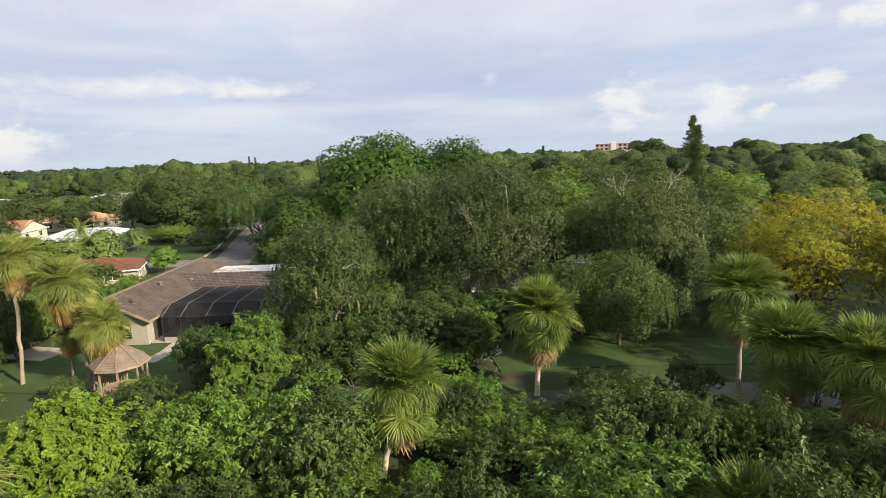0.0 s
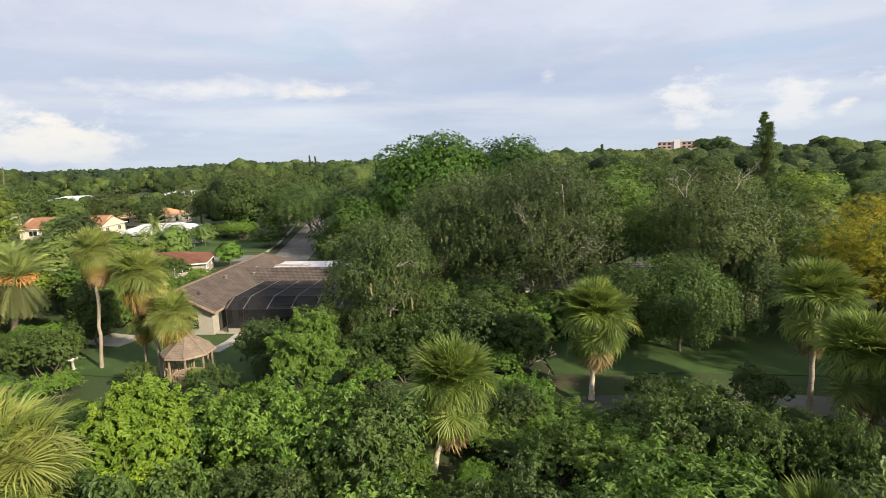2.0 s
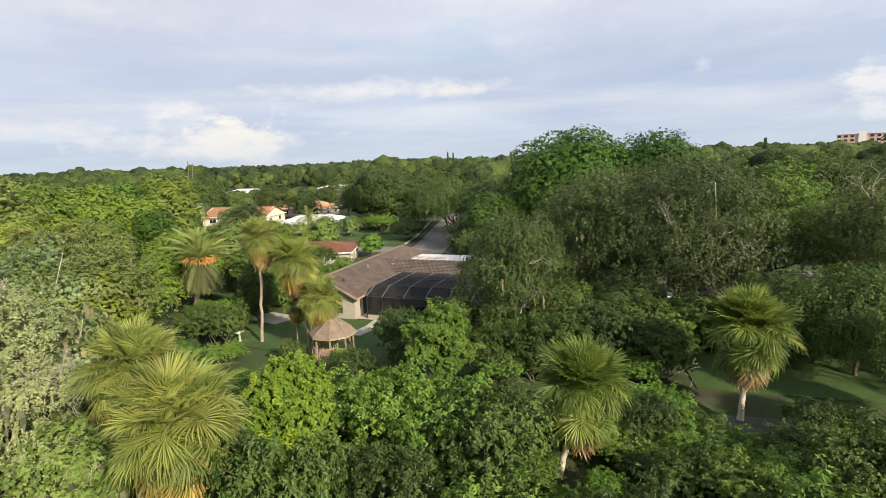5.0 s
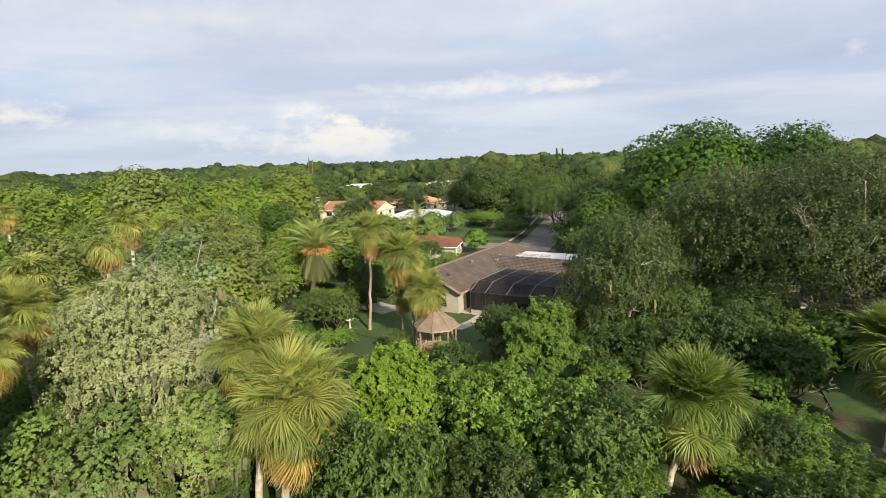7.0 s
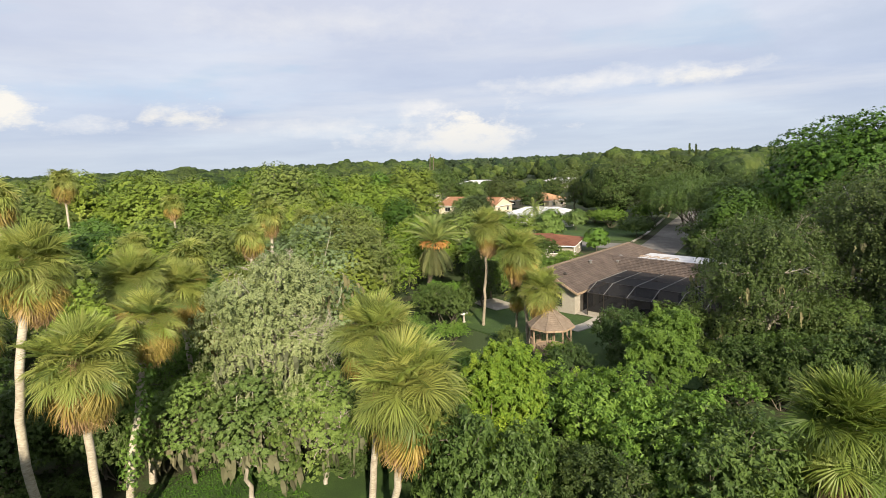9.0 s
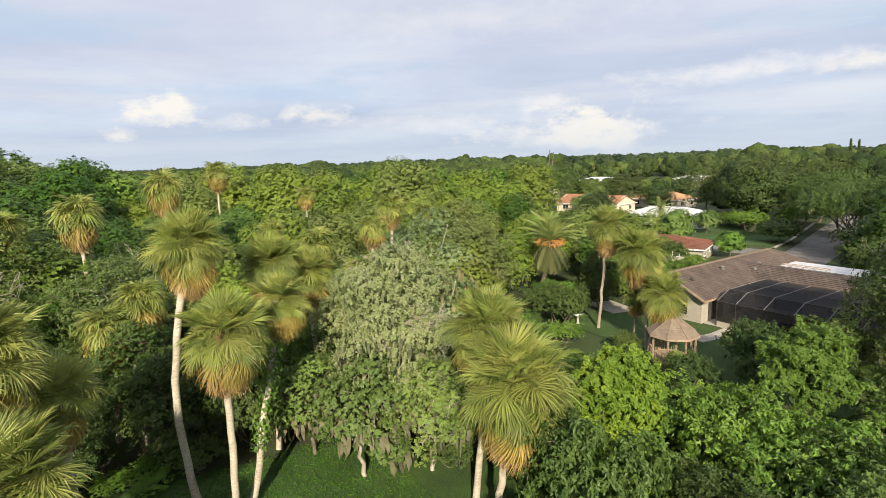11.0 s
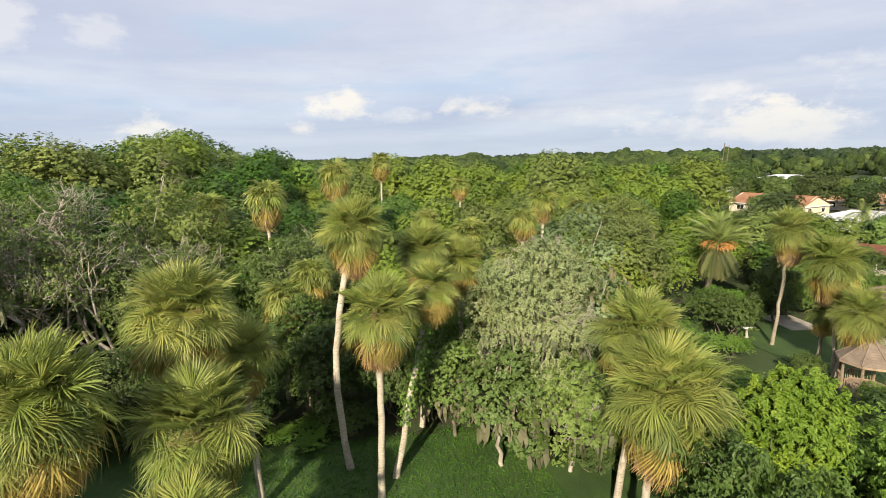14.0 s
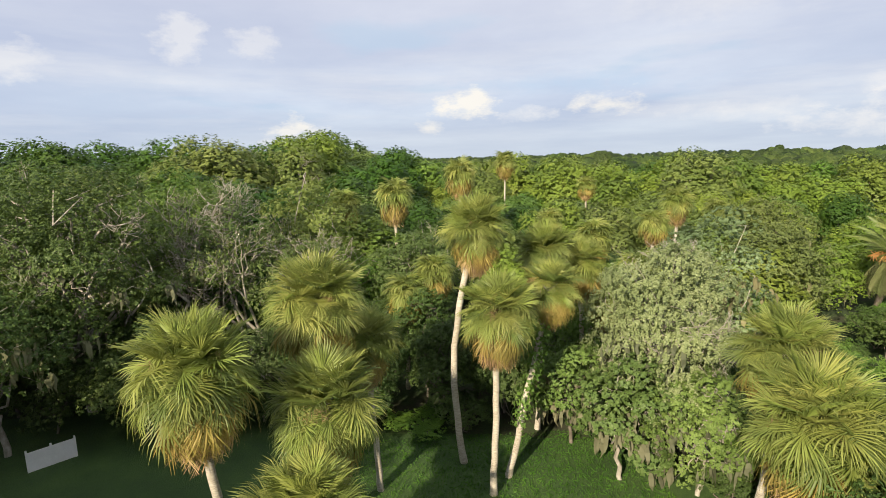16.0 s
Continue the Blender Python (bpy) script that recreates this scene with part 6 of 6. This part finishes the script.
def conifer(x, y, h, rad, seed, label):
    """A slim tiered conifer."""
    r = np.random.default_rng(seed)
    root = thing("conifer", x, y, label, "tree")
    w = Shape().tube([(0, 0, -0.2), (0, 0, h * 0.5), (0, 0, h)], (h * 0.016, h * 0.01, 0.03), 7)
    ps, ns = [], []
    for z in np.arange(h * 0.12, h * 0.985, h * 0.022):
        f = 1 - z / h
        reach = (rad * f ** 0.85 * 0.75 + 0.12) * r.uniform(0.8, 1.08) * min(1, z / h * 4 + 0.3)
        for i in range(7):
            a = r.uniform(0, 6.28)
            e = np.array((math.cos(a) * reach, math.sin(a) * reach, z + reach * 0.25))
            w.tube(limb_path((0, 0, z), e, r, 0.08, 4), np.linspace(0.05, 0.015, 4), 4)
            k = 46
            t = r.uniform(0.15, 1.05, k)[:, None]
            ps.append(np.array((0, 0, z)) * (1 - t) + e * t + r.normal(size=(k, 3)) * (0.18, 0.18, 0.13))
            ns.append(r.normal(size=(k, 3)) + (0, 0, 0.6))
    part("trunk", w.mesh("trunk", BARK, True), root)
    v, q = leaves(np.vstack(ps), np.vstack(ns), 0.36, 0.12, r)
    part("crown", mesh_of("crown", v, [q], LEAF_DARK), root)


conifer(51.9, 114, 23.6, 6.6, 601, "tall dark Norfolk pine above the roofs")
conifer(53.0, 113.7, 21.6, 5.0, 602, "second dark Norfolk pine beside another")
tree(53, 141, 19.5, 5.5, 15.0, LEAF_DARK, "flat-topped dark pine behind the grove", 603, 8, 24, length=0.8, width=0.5, squat=0.45, count=3000)


for i, (x, y, h) in enumerate([(-141, 396, 21.2), (-137, 397, 20.6), (-116, 404, 17.5), (47, 256, 20)]):
    conifer(x, y, h, 3.2, 620 + i, "distant dark conifer above the tree line")
for x, y, h in ((-235, 232, 20.5), (-233.4, 233.3, 19.0)):
    ob = thing("dead_palm", x, y, "distant bare palm trunk above the woods", "dead tree")
    part("trunk", Shape().tube([(0, 0, -0.2), (0.4, 0, h * 0.6), (1.2, 0, h)], (0.35, 0.3, 0.22), 6).mesh("trunk", BARK), ob)


def lanai():
    """A white-framed screen porch beside the neighbour's house."""
    root = thing("screen_porch", -50.2, 62.0, "white-framed screen porch with dark screen roof", "porch", turn=20)
    for x in (-3, 0, 3):
        for y in (-2.4, 2.4):
            part("post", Shape().bar((x, y, 0), (x, y, 2.6), 0.1, 0.1).mesh("post", WHITE), root)
        part("rafter", Shape().bar((x, -2.6, 2.65), (x, 2.6, 2.95), 0.1, 0.14).mesh("rafter", WHITE), root)
    for y, z in ((-2.5, 2.68), (2.5, 2.98)):
        part("beam", Shape().bar((-3.1, y, z), (3.1, y, z), 0.12, 0.16).mesh("beam", WHITE), root)
    part("roof_screen", Shape().put([(-3, -2.4, 2.76), (3, -2.4, 2.76), (3, 2.4, 3.04), (-3, 2.4, 3.04)], [(0, 1, 2, 3)]).mesh("roof_screen", SCREEN), root)


lanai()


def far_block():
    """A pale pink apartment block far off above the trees."""
    root = thing("apartment_block", 205, 640, "distant pink and white apartment block", "building", turn=-17)
    part("wall", Shape().box(-25, 25, -7, 7, 0, 24).mesh("wall", PINK), root)
    part("roof", Shape().box(-25.6, 25.6, -7.6, 7.6, 24, 24.8).mesh("roof", WHITE), root)
    part("stair_tower", Shape().box(-8, -2, -7.8, 7, 0, 27).mesh("stair_tower", WHITE), root)
    for i in range(10):
        for z in range(6):
            x = -23 + i * 5.1
            if -9 < x < -1:
                continue
            part("window", Shape().box(x - 1.4, x + 1.4, -7.25, -7.05, z * 3.8 + 2, z * 3.8 + 4).mesh("window", GLASS), root)


far_block()


# ---- taller crowns that stand out of the wood ----
tall_rng = np.random.default_rng(64)
for i in range(30):
    a, d = radians(52 + i * 2.0 + tall_rng.uniform(-1.2, 1.2)), tall_rng.uniform(96, 136)
    h = 17 + d * math.tan(radians(tall_rng.uniform(-0.9, 0.35) + (0.35 if math.degrees(a) > 72 else 0)))
    s = h / 12.6
    copy_thing(WOOD_KINDS[2 if math.degrees(a) > 90 else (0, 2, 1, 0, 3)[i % 5]], pose(-math.sin(a) * d, math.cos(a) * d, 0, 0, 0, i * 61) @ Matrix.Diagonal((s, s, s, 1)))


# ---- trees of the gardens ----
for i, (x, y, h, rad, mat, lab) in enumerate([(-131, 137, 14.5, 9.5, LEAF_DARK, "broad dark tree behind the roofs"), (-105, 136, 12.5, 6.5, LEAF_OAK, "brownish round tree behind the roofs"),
                                              (-124, 143, 9.0, 6.0, LEAF_MID, "low bright green tree by the houses"), (-60, 126, 15.0, 9.5, LEAF_DARK, "broad live oak by the street"), (-78, 134, 14.5, 9.0, LEAF_OAK, "broad live oak by the street"),
                                              (-46.5, 103.5, 4.2, 4.0, LEAF_DARK, "dark clipped shrub on the front lawn"), (-45.0, 84, 4.4, 2.3, LEAF_BRIGHT, "small bright tree at the corner"), (-57, 88, 7.0, 3.6, LEAF_MID, "bushy green tree by the red roof"),
                                              (-60, 66, 9.5, 4.5, LEAF_OAK, "oak beside the red-roofed house"), (-98, 141, 8.5, 5.0, LEAF_DARK, "dark tree by the white house"), (-62.0, 106.5, 5.0, 3.0, LEAF_MID, "green tree before the white house"),
                                              (-26, 96, 11.5, 6.5, LEAF_DARK, "dark tree over the grass by the street"), (-97, 114, 7.2, 5.2, LEAF_OAK, "low oak before the cream house"), (-105, 118, 6.2, 4.8, LEAF_MID, "low green tree before the cream house"), (-50, 62, 7.5, 3.6, LEAF_DARK, "dark tree beside the house wall"), (-24, 78, 9.0, 5.0, LEAF_OAK, "oak behind the tiled roof")]):
    tree(x, y, h, rad, 0.4, mat, lab, 700 + i, 13, 18, length=0.7, width=0.45, count=3600, fine=3.0, soft=0.7, wild=0.25, pack=8, clump=0.27, group="garden trees", twigs=1, plain_wood=True)


# ---- trees round about, out of sight, that shade the place ----
for i, (x, y, s) in enumerate([(50, 33, 1.4), (46, 22, 1.3), (56, 42, 1.4), (45, 29, 1.35), (54, 26, 1.4), (62, 36, 1.4), (38, 12, 1.3), (30, 3, 1.25), (24, -4, 1.25), (-9, -29, 1.25), (-18, -34, 1.25), (-2, -22, 1.0), (-27, -40, 1.3), (12, -16, 0.9), (17, -10, 1.1), (60, 56, 1.2), (8, -32, 1.0), (-36, -46, 1.3), (-13, -24, 1.35), (-6, -36, 1.4), (-12, -17, 1.05), (2, -29, 1.3), (-17, -42, 1.4), (-24, -48, 1.4)]):
    copy_thing(WOOD_KINDS[(0, 2, 3)[i % 3]], pose(x, y, 0, 0, 0, i * 77) @ Matrix.Diagonal((s * 1.1, s * 1.1, s, 1)))


# ---- small things ----
def panel_fence():
    root = thing("fence", -30.2, -20.6, "short white vinyl panel fence on the grass", "fence", turn=-48)
    for i in range(2):
        part("panel", Shape().box(-1.15 + i * 1.15 + 0.05, i * 1.15, -0.02, 0.02, 0.08, 1.25).mesh("panel", WHITE), root)
    for i in range(3):
        x = -1.15 + i * 1.15
        part("post", Shape().box(x - 0.05, x + 0.05, -0.05, 0.05, 0, 1.4).mesh("post", WHITE), root)


panel_fence()


def bird_bath():
    root = thing("bird_bath", -36.6, 40.2, "small white stone bird bath in the garden", "bird bath")
    part("pedestal", Shape().tube([(0, 0, 0), (0, 0, 0.1), (0, 0, 0.18), (0, 0, 0.75), (0, 0, 0.85)], (0.26, 0.24, 0.12, 0.1, 0.2), 12).mesh("pedestal", CONCRETE, True), root)
    part("bowl", Shape().tube([(0, 0, 0.84), (0, 0, 0.95), (0, 0, 1.04), (0, 0, 1.0), (0, 0, 0.92)], (0.15, 0.4, 0.48, 0.44, 0.05), 14).mesh("bowl", WHITE, True), root)


bird_bath()


def fallen_limb():
    """A pale fallen trunk with bare twigs across the bank."""
    r = np.random.default_rng(82)
    root = thing("fallen_tree", 0.4, 40.0, "pale fallen tree with bare twigs on the bank", "dead tree")
    w = Shape()
    branch(w, np.array((0, 0, 0.35)), np.array((1.0, 0.25, 0.22)), 1.5, 0.1, 4, r, 0.05, 0.2)
    branch(w, np.array((0, 0, 0.35)), np.array((-1.0, -0.1, 0.02)), 0.9, 0.12, 1, r, -0.1, 0.1)
    part("trunk", w.mesh("trunk", BARK_PALE, True), root)


fallen_limb()


def grass_tufts():
    """Blades over the near lawn."""
    r = np.random.default_rng(91)
    k = 16000
    x, y = r.uniform(-31, -17, k), r.uniform(-8, 13, k)
    ok = (x > -30.5 + 0.02 * y) & (x < -15)
    p = np.stack([x[ok], y[ok], np.full(ok.sum(), 0.16)], 1)
    n = r.normal(size=p.shape) * (1, 1, 0.15)
    v, q = leaves(p, n, 0.22, 0.05, r)
    tagged(new("grass", mesh_of("grass", v, [q], GRASS_BLADE)), "rough green grass blades in the clearing", "grass", kind="stuff")


grass_tufts()
